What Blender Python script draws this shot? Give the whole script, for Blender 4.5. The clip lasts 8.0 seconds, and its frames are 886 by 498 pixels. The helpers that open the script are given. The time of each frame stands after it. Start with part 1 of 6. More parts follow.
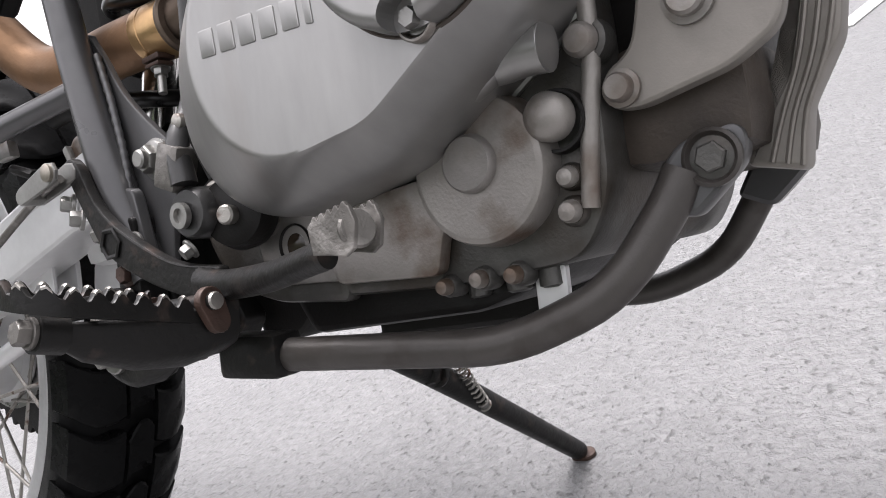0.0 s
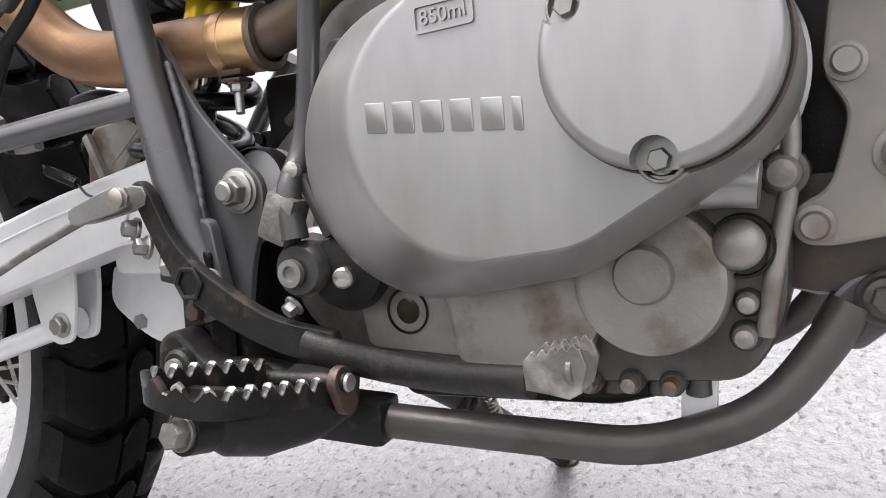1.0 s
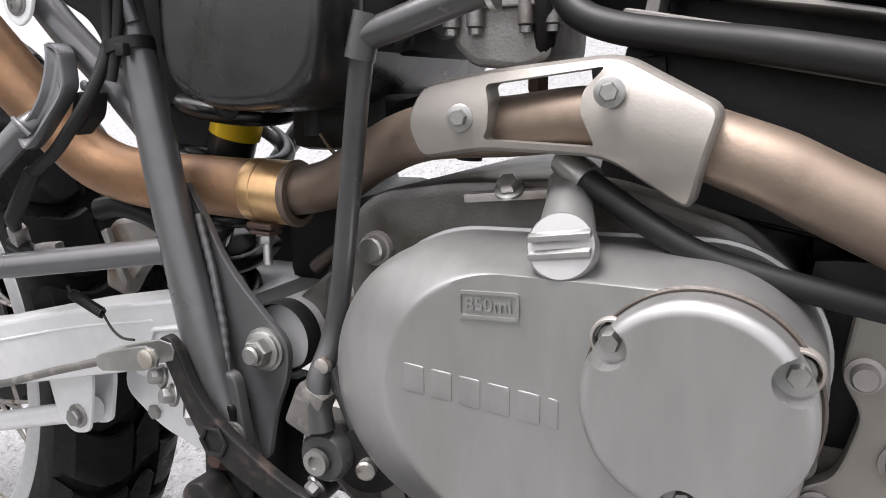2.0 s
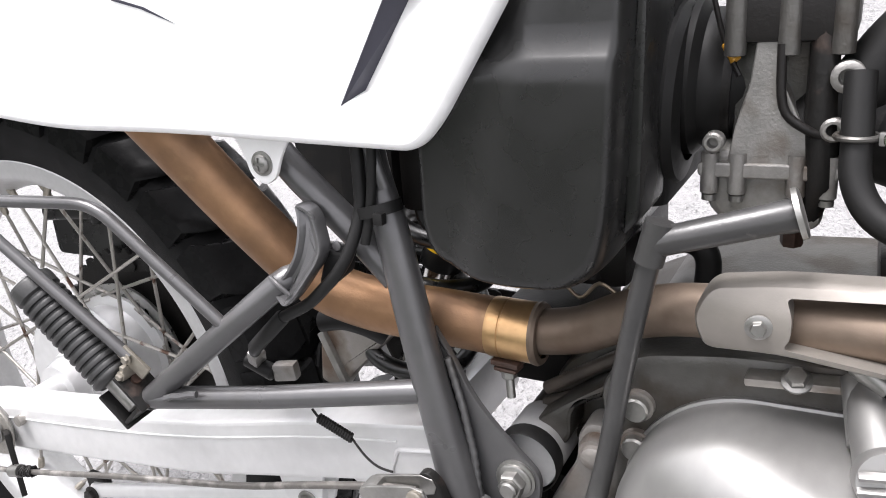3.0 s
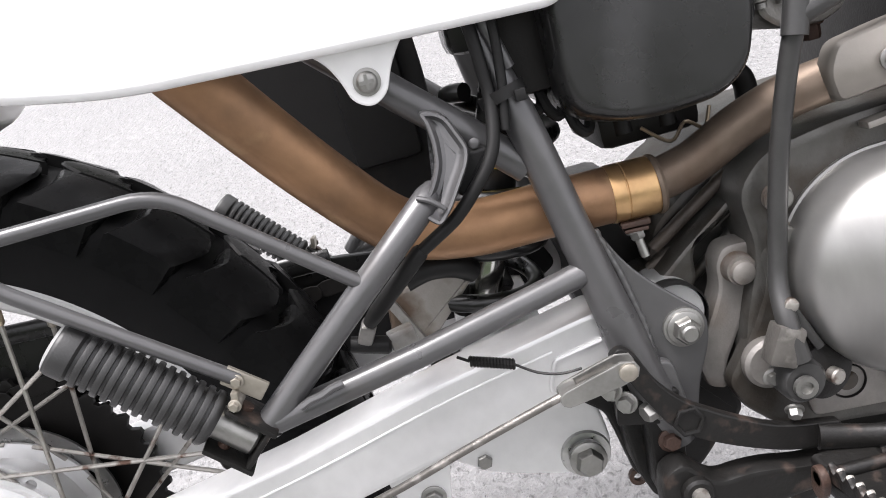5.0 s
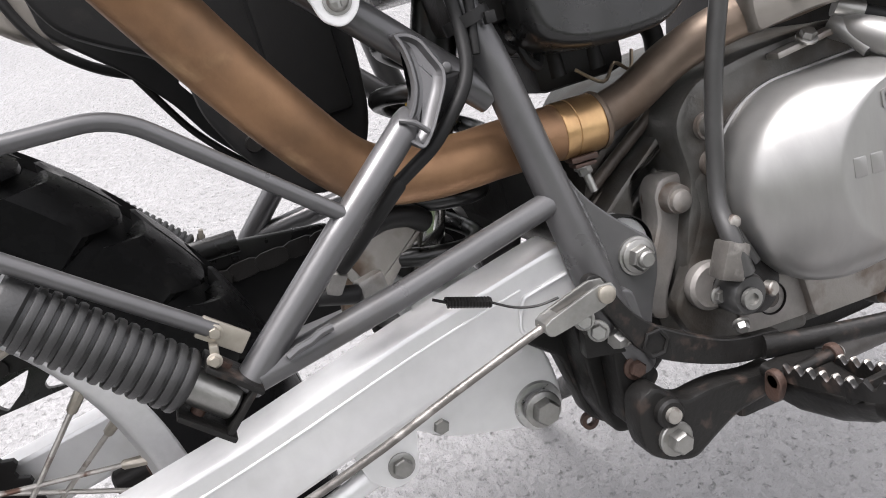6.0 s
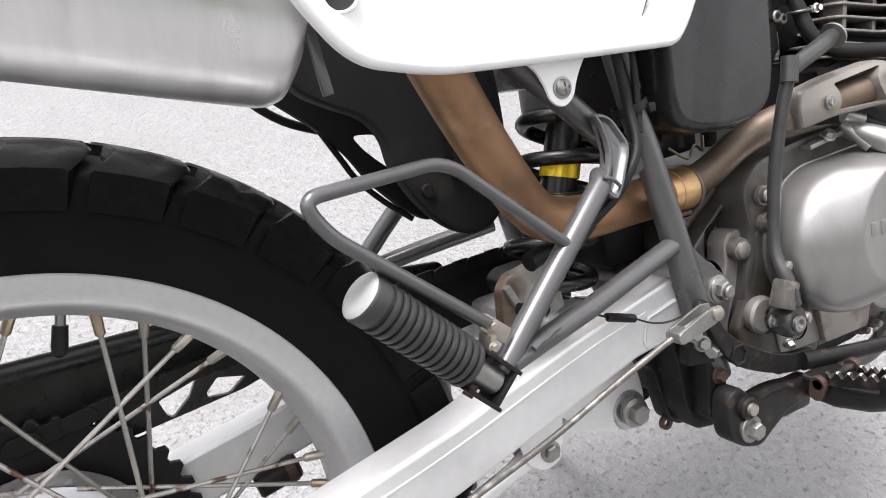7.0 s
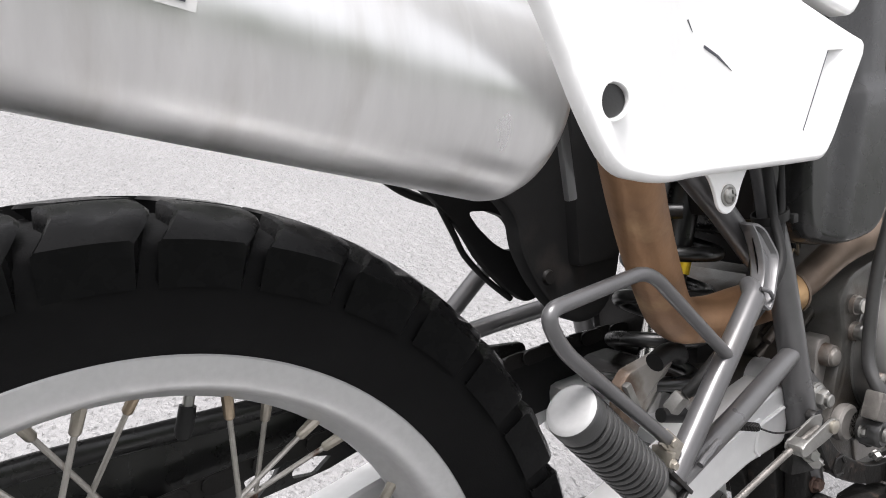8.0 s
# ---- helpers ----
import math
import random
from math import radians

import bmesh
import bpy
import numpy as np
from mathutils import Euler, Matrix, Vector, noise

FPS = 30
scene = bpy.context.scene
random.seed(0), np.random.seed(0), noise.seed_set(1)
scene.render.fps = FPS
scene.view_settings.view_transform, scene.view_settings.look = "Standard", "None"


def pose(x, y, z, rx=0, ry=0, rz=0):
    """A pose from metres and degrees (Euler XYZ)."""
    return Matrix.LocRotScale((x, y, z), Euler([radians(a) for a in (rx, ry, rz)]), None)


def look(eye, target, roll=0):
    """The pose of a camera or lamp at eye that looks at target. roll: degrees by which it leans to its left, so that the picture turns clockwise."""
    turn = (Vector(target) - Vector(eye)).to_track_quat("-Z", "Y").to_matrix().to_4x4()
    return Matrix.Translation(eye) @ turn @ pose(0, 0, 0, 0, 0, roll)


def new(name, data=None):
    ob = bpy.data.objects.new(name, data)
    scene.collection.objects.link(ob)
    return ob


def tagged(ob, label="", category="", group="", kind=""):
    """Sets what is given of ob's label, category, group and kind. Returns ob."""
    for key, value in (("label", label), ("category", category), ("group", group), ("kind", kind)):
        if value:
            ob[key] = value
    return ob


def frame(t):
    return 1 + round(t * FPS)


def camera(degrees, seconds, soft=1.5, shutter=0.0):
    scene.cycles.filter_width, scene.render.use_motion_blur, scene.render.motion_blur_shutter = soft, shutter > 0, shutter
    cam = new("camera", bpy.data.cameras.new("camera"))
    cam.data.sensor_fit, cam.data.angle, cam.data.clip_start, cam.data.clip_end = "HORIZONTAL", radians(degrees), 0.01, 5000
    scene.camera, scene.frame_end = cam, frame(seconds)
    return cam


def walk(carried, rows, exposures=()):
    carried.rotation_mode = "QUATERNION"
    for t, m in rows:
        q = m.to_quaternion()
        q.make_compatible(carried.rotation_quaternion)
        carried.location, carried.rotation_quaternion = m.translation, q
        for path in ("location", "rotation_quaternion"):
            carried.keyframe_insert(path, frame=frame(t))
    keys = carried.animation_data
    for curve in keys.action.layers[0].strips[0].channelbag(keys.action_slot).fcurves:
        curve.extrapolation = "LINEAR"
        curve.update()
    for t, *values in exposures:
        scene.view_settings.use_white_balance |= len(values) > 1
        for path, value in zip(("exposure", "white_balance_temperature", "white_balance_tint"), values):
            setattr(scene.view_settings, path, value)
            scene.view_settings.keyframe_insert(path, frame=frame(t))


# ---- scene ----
# the whole machine leans on its side stand: LEAN carries its own axes (x ahead, y to its left, z up) into the world
LEAN = pose(0, 0, 0.0043, -21.85, 0, 0)
cam = camera(59.62, 8.0, soft=1.0)
PATH = [
    (0, (0.8944, -0.3821, 0.3123), (0.3261, 0.4404, 0.3353), -10.10),
    (0.5, (0.8175, -0.4052, 0.3654), (0.3188, 0.4593, 0.3037), -7.67),
    (1, (0.7985, -0.4237, 0.3964), (0.3454, 0.4637, 0.3110), -5.15),
    (1.2, (0.7968, -0.4216, 0.4105), (0.3499, 0.4687, 0.3237), -3.46),
    (2.3, (0.7627, -0.4357, 0.5970), (0.3383, 0.4359, 0.3513), -0.89),
    (2.5, (0.7436, -0.4461, 0.6312), (0.3117, 0.4172, 0.3700), -1.34),
    (3, (0.6782, -0.4537, 0.6760), (0.2131, 0.3704, 0.3527), -4.31),
    (3.5, (0.6035, -0.4930, 0.6317), (0.1832, 0.3503, 0.2966), -5.73),
    (4, (0.5057, -0.5425, 0.6182), (0.2293, 0.3734, 0.3270), -9.61),
    (4.5, (0.4600, -0.5501, 0.6296), (0.3032, 0.4062, 0.3826), -14.14),
    (5, (0.4086, -0.5302, 0.5996), (0.3776, 0.4359, 0.3431), -16.03),
    (5.2, (0.3852, -0.5202, 0.5821), (0.4123, 0.4452, 0.3227), -16.34),
    (6.3, (0.2458, -0.5086, 0.5624), (0.5560, 0.4058, 0.3021), -15.16),
    (6.5, (0.1963, -0.5189, 0.5773), (0.5511, 0.3819, 0.3270), -14.05),
    (7, (0.0699, -0.5441, 0.6150), (0.4985, 0.3316, 0.3925), -11.61),
    (7.5, (-0.0127, -0.5175, 0.6662), (0.4326, 0.3476, 0.4353), -8.80),
    (8, (-0.0423, -0.4394, 0.6684), (0.4913, 0.3835, 0.4729), -5.32),
]
walk(cam, [(t, LEAN @ look(eye, target, roll)) for t, eye, target, roll in PATH], exposures=[(0, 1.46, 6500, 15), (1, 1.84, 6500, 15), (2.5, 1.86, 6500, 14.5), (4, 1.87, 6520, 14), (5, 1.80, 6525, 14), (7, 1.77, 6540, 13.5), (8, 1.62, 6560, 13)])

# ---- sky and sun: bright overcast ----
world = bpy.data.worlds.new("overcast")
world.use_nodes = True
scene.world = world
wn, wl = world.node_tree.nodes, world.node_tree.links
sky = wn.new("ShaderNodeTexSky")
sky.sky_type, sky.sun_disc = "NISHITA", False
sky.sun_elevation, sky.sun_rotation = radians(80), radians(302)
sky.air_density, sky.dust_density = 1.0, 4.0
grey = wn.new("ShaderNodeHueSaturation")
grey.inputs["Saturation"].default_value = 0.12
wl.new(sky.outputs[0], grey.inputs["Color"])
wl.new(grey.outputs[0], wn["Background"].inputs["Color"])
wn["Background"].inputs["Strength"].default_value = 0.15
sun_data = bpy.data.lights.new("sun", "SUN")
sun_data.energy, sun_data.angle, sun_data.color = 1.5, radians(22), (1.0, 0.995, 0.99)
sun = new("sun", sun_data)
sun.matrix_world = look((-0.7, 0.45, 4.6), (0.3, 0, 0))


# ---- materials ----
def material(name, color, rough=0.5, metal=0.0, dark=None, scale=40.0, amount=0.5, bump=0.0, bump_scale=300.0,
             rough_var=0.1, stretch=None, spots=None, spot_scale=9.0, spot_cut=0.6, random_tint=0.0, spec=0.5, spot_soft=0.09):
    """A node material: base colour varied at two scales, uneven gloss, fine relief, and stains with an edge of their own."""
    m = bpy.data.materials.new(name)
    m.use_nodes = True
    n, l = m.node_tree.nodes, m.node_tree.links
    b = n["Principled BSDF"]
    co = n.new("ShaderNodeTexCoord")
    src = co.outputs["Object"]
    if stretch:
        mp = n.new("ShaderNodeMapping")
        mp.inputs["Scale"].default_value = stretch
        l.new(src, mp.inputs["Vector"])
        src = mp.outputs[0]

    def noise_at(s, detail=4.0):
        t = n.new("ShaderNodeTexNoise")
        t.inputs["Scale"].default_value, t.inputs["Detail"].default_value = s, detail
        l.new(src, t.inputs["Vector"])
        return t.outputs["Fac"]

    def mix(fac, a, c):
        x = n.new("ShaderNodeMix")
        x.data_type = "RGBA"
        l.new(fac, x.inputs[0])
        for sock, v in ((x.inputs[6], a), (x.inputs[7], c)):
            if isinstance(v, tuple):
                sock.default_value = (*v, 1)
            else:
                l.new(v, sock)
        return x.outputs[2]

    def ramp(fac, lo, hi):
        r = n.new("ShaderNodeMapRange")
        r.inputs["From Min"].default_value, r.inputs["From Max"].default_value = lo, hi
        l.new(fac, r.inputs["Value"])
        return r.outputs[0]

    dark = dark or tuple(v * (1 - amount) for v in color)
    col = mix(ramp(noise_at(scale), 0.35, 0.7), dark, color)
    col2 = mix(ramp(noise_at(scale * 7, 6.0), 0.3, 0.75), tuple(v * 0.82 for v in color), color)
    half = n.new("ShaderNodeMix")
    half.data_type = "RGBA"
    half.inputs[0].default_value = 0.5
    l.new(col, half.inputs[6])
    l.new(col2, half.inputs[7])
    col = half.outputs[2]
    if spots:
        col = mix(ramp(noise_at(spot_scale, 8.0), spot_cut, spot_cut + spot_soft), col, spots)
    if random_tint:
        info = n.new("ShaderNodeObjectInfo")
        col = mix(ramp(info.outputs["Random"], 0.0, 1.0 / random_tint), col, tuple(v * 0.4 for v in color))
    l.new(col, b.inputs["Base Color"])
    rr = n.new("ShaderNodeMapRange")
    rr.inputs["To Min"].default_value, rr.inputs["To Max"].default_value = max(0.02, rough - rough_var), min(1.0, rough + rough_var)
    l.new(noise_at(scale * 2.3), rr.inputs["Value"])
    l.new(rr.outputs[0], b.inputs["Roughness"])
    b.inputs["Metallic"].default_value, b.inputs["Specular IOR Level"].default_value = metal, spec
    if bump:
        bp = n.new("ShaderNodeBump")
        bp.inputs["Strength"].default_value, bp.inputs["Distance"].default_value = bump, 0.001
        l.new(noise_at(bump_scale, 5.0), bp.inputs["Height"])
        l.new(bp.outputs[0], b.inputs["Normal"])
    return m


CAST = material("cast_aluminium", (0.325, 0.321, 0.313), 0.38, 0.8, amount=0.16, scale=22, bump=0.04, bump_scale=600, rough_var=0.08, stretch=(1.0, 0.5, 0.3), spots=(0.225, 0.195, 0.170), spot_scale=17, spot_cut=0.56, spot_soft=0.3)
CASE = material("dirty_case_aluminium", (0.33, 0.31, 0.288), 0.46, 0.6, amount=0.45, scale=25, bump=0.2, bump_scale=700, spots=(0.12, 0.086, 0.064), spot_scale=28, spot_cut=0.49, spot_soft=0.16)
GRIME = material("oily_gearbox_casting", (0.118, 0.115, 0.108), 0.42, 0.65, amount=0.5, scale=30, bump=0.25, bump_scale=600, spots=(0.060, 0.052, 0.044), spot_scale=26, spot_cut=0.47, spot_soft=0.14)
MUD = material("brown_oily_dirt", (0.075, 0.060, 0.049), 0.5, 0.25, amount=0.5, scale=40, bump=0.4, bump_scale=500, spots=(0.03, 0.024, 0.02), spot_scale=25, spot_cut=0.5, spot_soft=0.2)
SILVER = material("anodised_aluminium", (0.70, 0.70, 0.70), 0.44, 0.55, amount=0.08, scale=12, bump=0.05, bump_scale=600, spots=(0.56, 0.555, 0.545), spot_scale=22, spot_cut=0.6, spot_soft=0.25)
RIM = material("rim_aluminium", (0.53, 0.53, 0.53), 0.5, 0.65, amount=0.09, scale=30, rough_var=0.08)
MUFF = material("stained_muffler_aluminium", (0.80, 0.80, 0.795), 0.36, 0.9, amount=0.25, scale=12, rough_var=0.18, stretch=(1.5, 0.3, 0.3), bump=0.015, bump_scale=60, spots=(0.50, 0.49, 0.47), spot_scale=24, spot_cut=0.5, spot_soft=0.22)
FRAME = material("satin_grey_frame_paint", (0.108, 0.107, 0.109), 0.31, 0.5, amount=0.25, scale=14, bump=0.05, bump_scale=900, rough_var=0.1, spots=(0.078, 0.073, 0.069), spot_scale=18, spot_cut=0.6, spot_soft=0.2)
CRADLE = material("road_grimed_frame_paint", (0.075, 0.068, 0.063), 0.42, 0.3, amount=0.35, scale=26, bump=0.12, bump_scale=600, rough_var=0.12, spots=(0.035, 0.028, 0.024), spot_scale=40, spot_cut=0.52, spot_soft=0.2)
COPPER = material("heat_tinted_steel", (0.36, 0.205, 0.110), 0.48, 0.7, dark=(0.085, 0.056, 0.040), scale=19, bump=0.25, bump_scale=300, rough_var=0.16, spots=(0.50, 0.34, 0.19), spot_scale=17, spot_cut=0.54, spot_soft=0.16)
PIPE = material("brown_steel", (0.215, 0.165, 0.128), 0.5, 0.7, amount=0.5, scale=26, bump=0.1, bump_scale=600, spots=(0.12, 0.085, 0.062), spot_scale=30, spot_cut=0.56, spot_soft=0.2)
SHIELD = material("heat_shield_paint", (0.24, 0.222, 0.20), 0.42, 0.5, amount=0.2, scale=20, bump=0.06, bump_scale=900)
PLASTIC = material("black_plastic", (0.014, 0.014, 0.0138), 0.28, 0.0, amount=0.4, scale=20, bump=0.5, bump_scale=22, spec=0.45, rough_var=0.12)
# also paints in the shade of the front gap and under the air box
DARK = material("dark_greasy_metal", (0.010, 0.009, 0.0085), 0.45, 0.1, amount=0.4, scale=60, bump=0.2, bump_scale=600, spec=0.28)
GUARD = material("matt_black_plastic", (0.007, 0.007, 0.0072), 0.62, 0.0, amount=0.4, scale=30, bump=0.1, bump_scale=700, spec=0.22, rough_var=0.12, spots=(0.016, 0.014, 0.013), spot_scale=20, spot_cut=0.58)
RUBBER = material("tyre_rubber", (0.0065, 0.0065, 0.0067), 0.55, 0.0, amount=0.35, scale=25, bump=0.25, bump_scale=900, spots=(0.012, 0.012, 0.0118), spot_scale=18, spot_cut=0.6, spec=0.06, rough_var=0.15)
TREAD = material("glossy_worn_tread_rubber", (0.0075, 0.0075, 0.0077), 0.28, 0.0, amount=0.3, scale=40, bump=0.1, bump_scale=500, spots=(0.012, 0.012, 0.0118), spot_scale=26, spot_cut=0.6, spec=0.05, rough_var=0.18)
PEGRUB = material("peg_rubber", (0.024, 0.024, 0.024), 0.45, 0.0, amount=0.3, scale=40, bump=0.15, bump_scale=800)
WHITE = material("white_plastic", (0.78, 0.78, 0.775), 0.32, 0.0, amount=0.04, scale=10, bump=0.03, bump_scale=400)
ZINC = material("zinc_plated_steel", (0.34, 0.335, 0.32), 0.4, 0.9, amount=0.45, scale=60, bump=0.1, bump_scale=900)
WORN = material("worn_black_paint", (0.009, 0.0085, 0.008), 0.44, 0.1, amount=0.4, scale=45, bump=0.3, bump_scale=350, rough_var=0.2, spots=(0.048, 0.034, 0.028), spot_scale=70, spot_cut=0.58, spot_soft=0.16, spec=0.3)
RUST = material("rusty_steel", (0.075, 0.042, 0.031), 0.55, 0.35, dark=(0.025, 0.02, 0.018), scale=60, bump=0.4, bump_scale=500)
BARE = material("scuffed_bare_steel", (0.42, 0.40, 0.37), 0.4, 0.8, amount=0.5, scale=60, bump=0.3, bump_scale=600, spots=(0.1, 0.06, 0.045), spot_scale=60, spot_cut=0.58)
DECAL = material("dark_grey_decal", (0.035, 0.035, 0.05), 0.4, 0.0, amount=0.15, scale=30)
YELLOW = material("yellow_anodised", (0.75, 0.52, 0.02), 0.3, 0.5, amount=0.2, scale=30)
COIL = material("spring_paint", (0.006, 0.006, 0.006), 0.3, 0.0, amount=0.2, scale=40)
CHROME = material("chrome", (0.75, 0.74, 0.72), 0.14, 1.0, amount=0.1, scale=40)
KICK = material("scuffed_black_lever_paint", (0.045, 0.0445, 0.044), 0.32, 0.2, amount=0.3, scale=50, bump=0.1, bump_scale=700, spots=(0.16, 0.15, 0.14), spot_scale=60, spot_cut=0.68)
BACKDROP = material("dark_hedge_leaves", (0.05, 0.075, 0.03), 0.6, 0.0, amount=0.6, scale=1.5, bump=0.5, bump_scale=6)
HOSE = material("rubber_hose", (0.010, 0.0099, 0.0098), 0.5, 0.0, amount=0.3, scale=40, bump=0.1, spec=0.22)
LABEL = material("printed_label_grey", (0.62, 0.62, 0.61), 0.4, 0.1, amount=0.1, scale=40)
TEETH = material("paint_worn_to_steel", (0.17, 0.16, 0.148), 0.42, 0.65, amount=0.5, scale=70, bump=0.3, bump_scale=600, spots=(0.36, 0.34, 0.32), spot_scale=60, spot_cut=0.52, spot_soft=0.2)
NIPPLE = material("dull_nickel", (0.38, 0.35, 0.30), 0.42, 0.8, amount=0.4, scale=80)
BRASS = material("yellow_passivated_steel", (0.36, 0.29, 0.21), 0.4, 0.85, amount=0.4, scale=80)
BRONZE = material("golden_heat_tint", (0.62, 0.40, 0.20), 0.34, 0.85, dark=(0.36, 0.21, 0.1), scale=40, bump=0.1, bump_scale=500)
FIN = material("cast_fin_aluminium", (0.27, 0.255, 0.24), 0.5, 0.6, amount=0.4, scale=50, bump=0.2, bump_scale=700, spots=(0.16, 0.125, 0.10), spot_scale=30, spot_cut=0.55, spot_soft=0.3)
ALUGREY = material("grimy_diecast_zinc", (0.30, 0.292, 0.278), 0.45, 0.7, amount=0.5, scale=70, bump=0.25, bump_scale=700, spots=(0.10, 0.075, 0.055), spot_scale=45, spot_cut=0.52, spot_soft=0.25)
AMBER = material("amber_sleeve", (0.65, 0.33, 0.04), 0.4, 0.0, amount=0.2, scale=60)
GLASS = material("oily_sight_glass", (0.035, 0.026, 0.018), 0.12, 0.0, amount=0.4, scale=90)
PAINT = material("worn_road_paint", (0.75, 0.75, 0.73), 0.6, 0.0, amount=0.25, scale=30)
PEGCAP = material("polished_grey_rubber", (0.27, 0.27, 0.27), 0.45, 0.0, amount=0.25, scale=40)
DISC = material("brake_disc_steel", (0.5, 0.5, 0.49), 0.3, 0.9, amount=0.25, scale=50, stretch=(1, 1, 1))


# ---- mesh helpers ----
def part(name, bm, mat, parent, label="", smooth=38, m=None):
    """Links a bmesh as one mesh object under a thing or a part."""
    bmesh.ops.recalc_face_normals(bm, faces=bm.faces)
    lim = radians(smooth)
    for f in bm.faces:
        f.smooth = True
    for e in bm.edges:
        e.smooth = len(e.link_faces) == 2 and e.calc_face_angle(0) < lim
    me = bpy.data.meshes.new(name)
    bm.to_mesh(me)
    bm.free()
    me.materials.append(mat)
    ob = new(name, me)
    ob.parent = parent
    if m:
        ob.matrix_basis = m
    return tagged(ob, label=label)


def again(ob, m, parent=None):
    """Another object on the mesh of ob, at the pose m under the same parent."""
    o = new(ob.name.split(".")[0], ob.data)
    o.parent, o.matrix_basis = parent or ob.parent, m
    return tagged(o, label=ob.get("label", ""))


def smooth_path(pts, k=6, closed=False):
    """Catmull-Rom points through pts, k to a span."""
    p = [Vector(q) for q in pts]
    out, n = [], len(p)
    for i in range(n if closed else n - 1):
        a, b, c, d = (p[j % n] if closed else p[min(max(j, 0), n - 1)] for j in (i - 1, i, i + 1, i + 2))
        for s in range(k):
            t = s / k
            out.append(0.5 * (2 * b + (c - a) * t + (2 * a - 5 * b + 4 * c - d) * t * t + (3 * b - a - 3 * c + d) * t**3))
    return out if closed else out + [p[-1]]


def corner_path(pts, r, k=5):
    """A polyline with its inner corners rounded to about r."""
    p = [Vector(q) for q in pts]
    out = [p[0]]
    for a, b, c in zip(p, p[1:], p[2:]):
        d = min(r, (a - b).length * 0.48, (c - b).length * 0.48)
        s, e = b + (a - b).normalized() * d, b + (c - b).normalized() * d
        for i in range(k + 1):
            t = i / k
            out.append((1 - t) ** 2 * s + 2 * t * (1 - t) * b + t * t * e)
    return out + [p[-1]]


def sweep(bm, path, r, n=16, closed=False, flat=1.0, radii=None, cap=True):
    """A round tube along a path; flat squashes it in the second direction."""
    path = [Vector(q) for q in path]
    rings, up = [], None
    for i, q in enumerate(path):
        if closed:
            d = path[(i + 1) % len(path)] - path[i - 1]
        else:
            d = path[min(i + 1, len(path) - 1)] - path[max(i - 1, 0)]
        d.normalize()
        if up is None:
            up = d.orthogonal() if abs(d.y) > 0.95 else Vector((0, 1, 0)) - d * d.y
        up = (up - d * up.dot(d)).normalized()
        side, rr = d.cross(up), radii[i] if radii else r
        rings.append([bm.verts.new(q + up * (rr * flat * math.cos(a)) + side * (rr * math.sin(a))) for a in (2 * math.pi * j / n for j in range(n))])
    pairs = list(zip(rings, rings[1:])) + ([(rings[-1], rings[0])] if closed else [])
    for a, b in pairs:
        for j in range(n):
            bm.faces.new((a[j], a[(j + 1) % n], b[(j + 1) % n], b[j]))
    if cap and not closed:
        bm.faces.new(rings[0]), bm.faces.new(rings[-1])
    return bm


def tube(path, r, n=16, **k):
    return sweep(bmesh.new(), path, r, n, **k)


def lathe(profile, at=(0, 0, 0), axis=(0, -1, 0), n=32, bm=None, closed=False):
    """Turned shape: profile rows of (distance along the axis, radius)."""
    bm = bm or bmesh.new()
    q = Vector(axis).normalized().to_track_quat("Z", "Y").to_matrix()
    rings = []
    for d, r in profile:
        if r < 1e-6:
            rings.append([bm.verts.new(Vector(at) + q @ Vector((0, 0, d)))])
        else:
            rings.append([bm.verts.new(Vector(at) + q @ Vector((r * math.cos(a), r * math.sin(a), d))) for a in (2 * math.pi * j / n for j in range(n))])
    for a, b in list(zip(rings, rings[1:])) + ([(rings[-1], rings[0])] if closed else []):
        for j in range(n):
            i = (j + 1) % n
            if len(a) == 1 and len(b) == 1:
                continue
            if len(a) == 1:
                bm.faces.new((a[0], b[i], b[j]))
            elif len(b) == 1:
                bm.faces.new((a[j], a[i], b[0]))
            else:
                bm.faces.new((a[j], a[i], b[i], b[j]))
    return bm


def rounded(pts, r, k=5):
    """A closed 2D outline with rounded corners."""
    out, n = [], len(pts)
    for i in range(n):
        a, b, c = Vector(pts[i - 1]), Vector(pts[i]), Vector(pts[(i + 1) % n])
        ri = r[i] if isinstance(r, (list, tuple)) else r
        d = min(ri, (a - b).length * 0.48, (c - b).length * 0.48)
        s, e = b + (a - b).normalized() * d, b + (c - b).normalized() * d
        out += [tuple((1 - t) ** 2 * s + 2 * t * (1 - t) * b + t * t * e) for t in (j / k for j in range(k + 1))]
    return out


def layers(rows, cap_first=True, cap_last=True, bm=None):
    """Skin over closed loops of equal length, each a list of 3D points."""
    bm = bm or bmesh.new()
    rows = [[Vector(p) for p in row] for row in rows]
    if len(rows[0]) > 12:
        def tucked(row):
            mid = sum(row, Vector()) / len(row)
            return [p + (mid - p) * 0.025 for p in row]
        rows = ([tucked(rows[0])] if cap_first else []) + rows + ([tucked(rows[-1])] if cap_last else [])
    rings = [[bm.verts.new(p) for p in row] for row in rows]
    for a, b in zip(rings, rings[1:]):
        n = len(a)
        for j in range(n):
            bm.faces.new((a[j], a[(j + 1) % n], b[(j + 1) % n], b[j]))
    if cap_first:
        bm.faces.new(rings[0])
    if cap_last:
        bm.faces.new(rings[-1])
    return bm


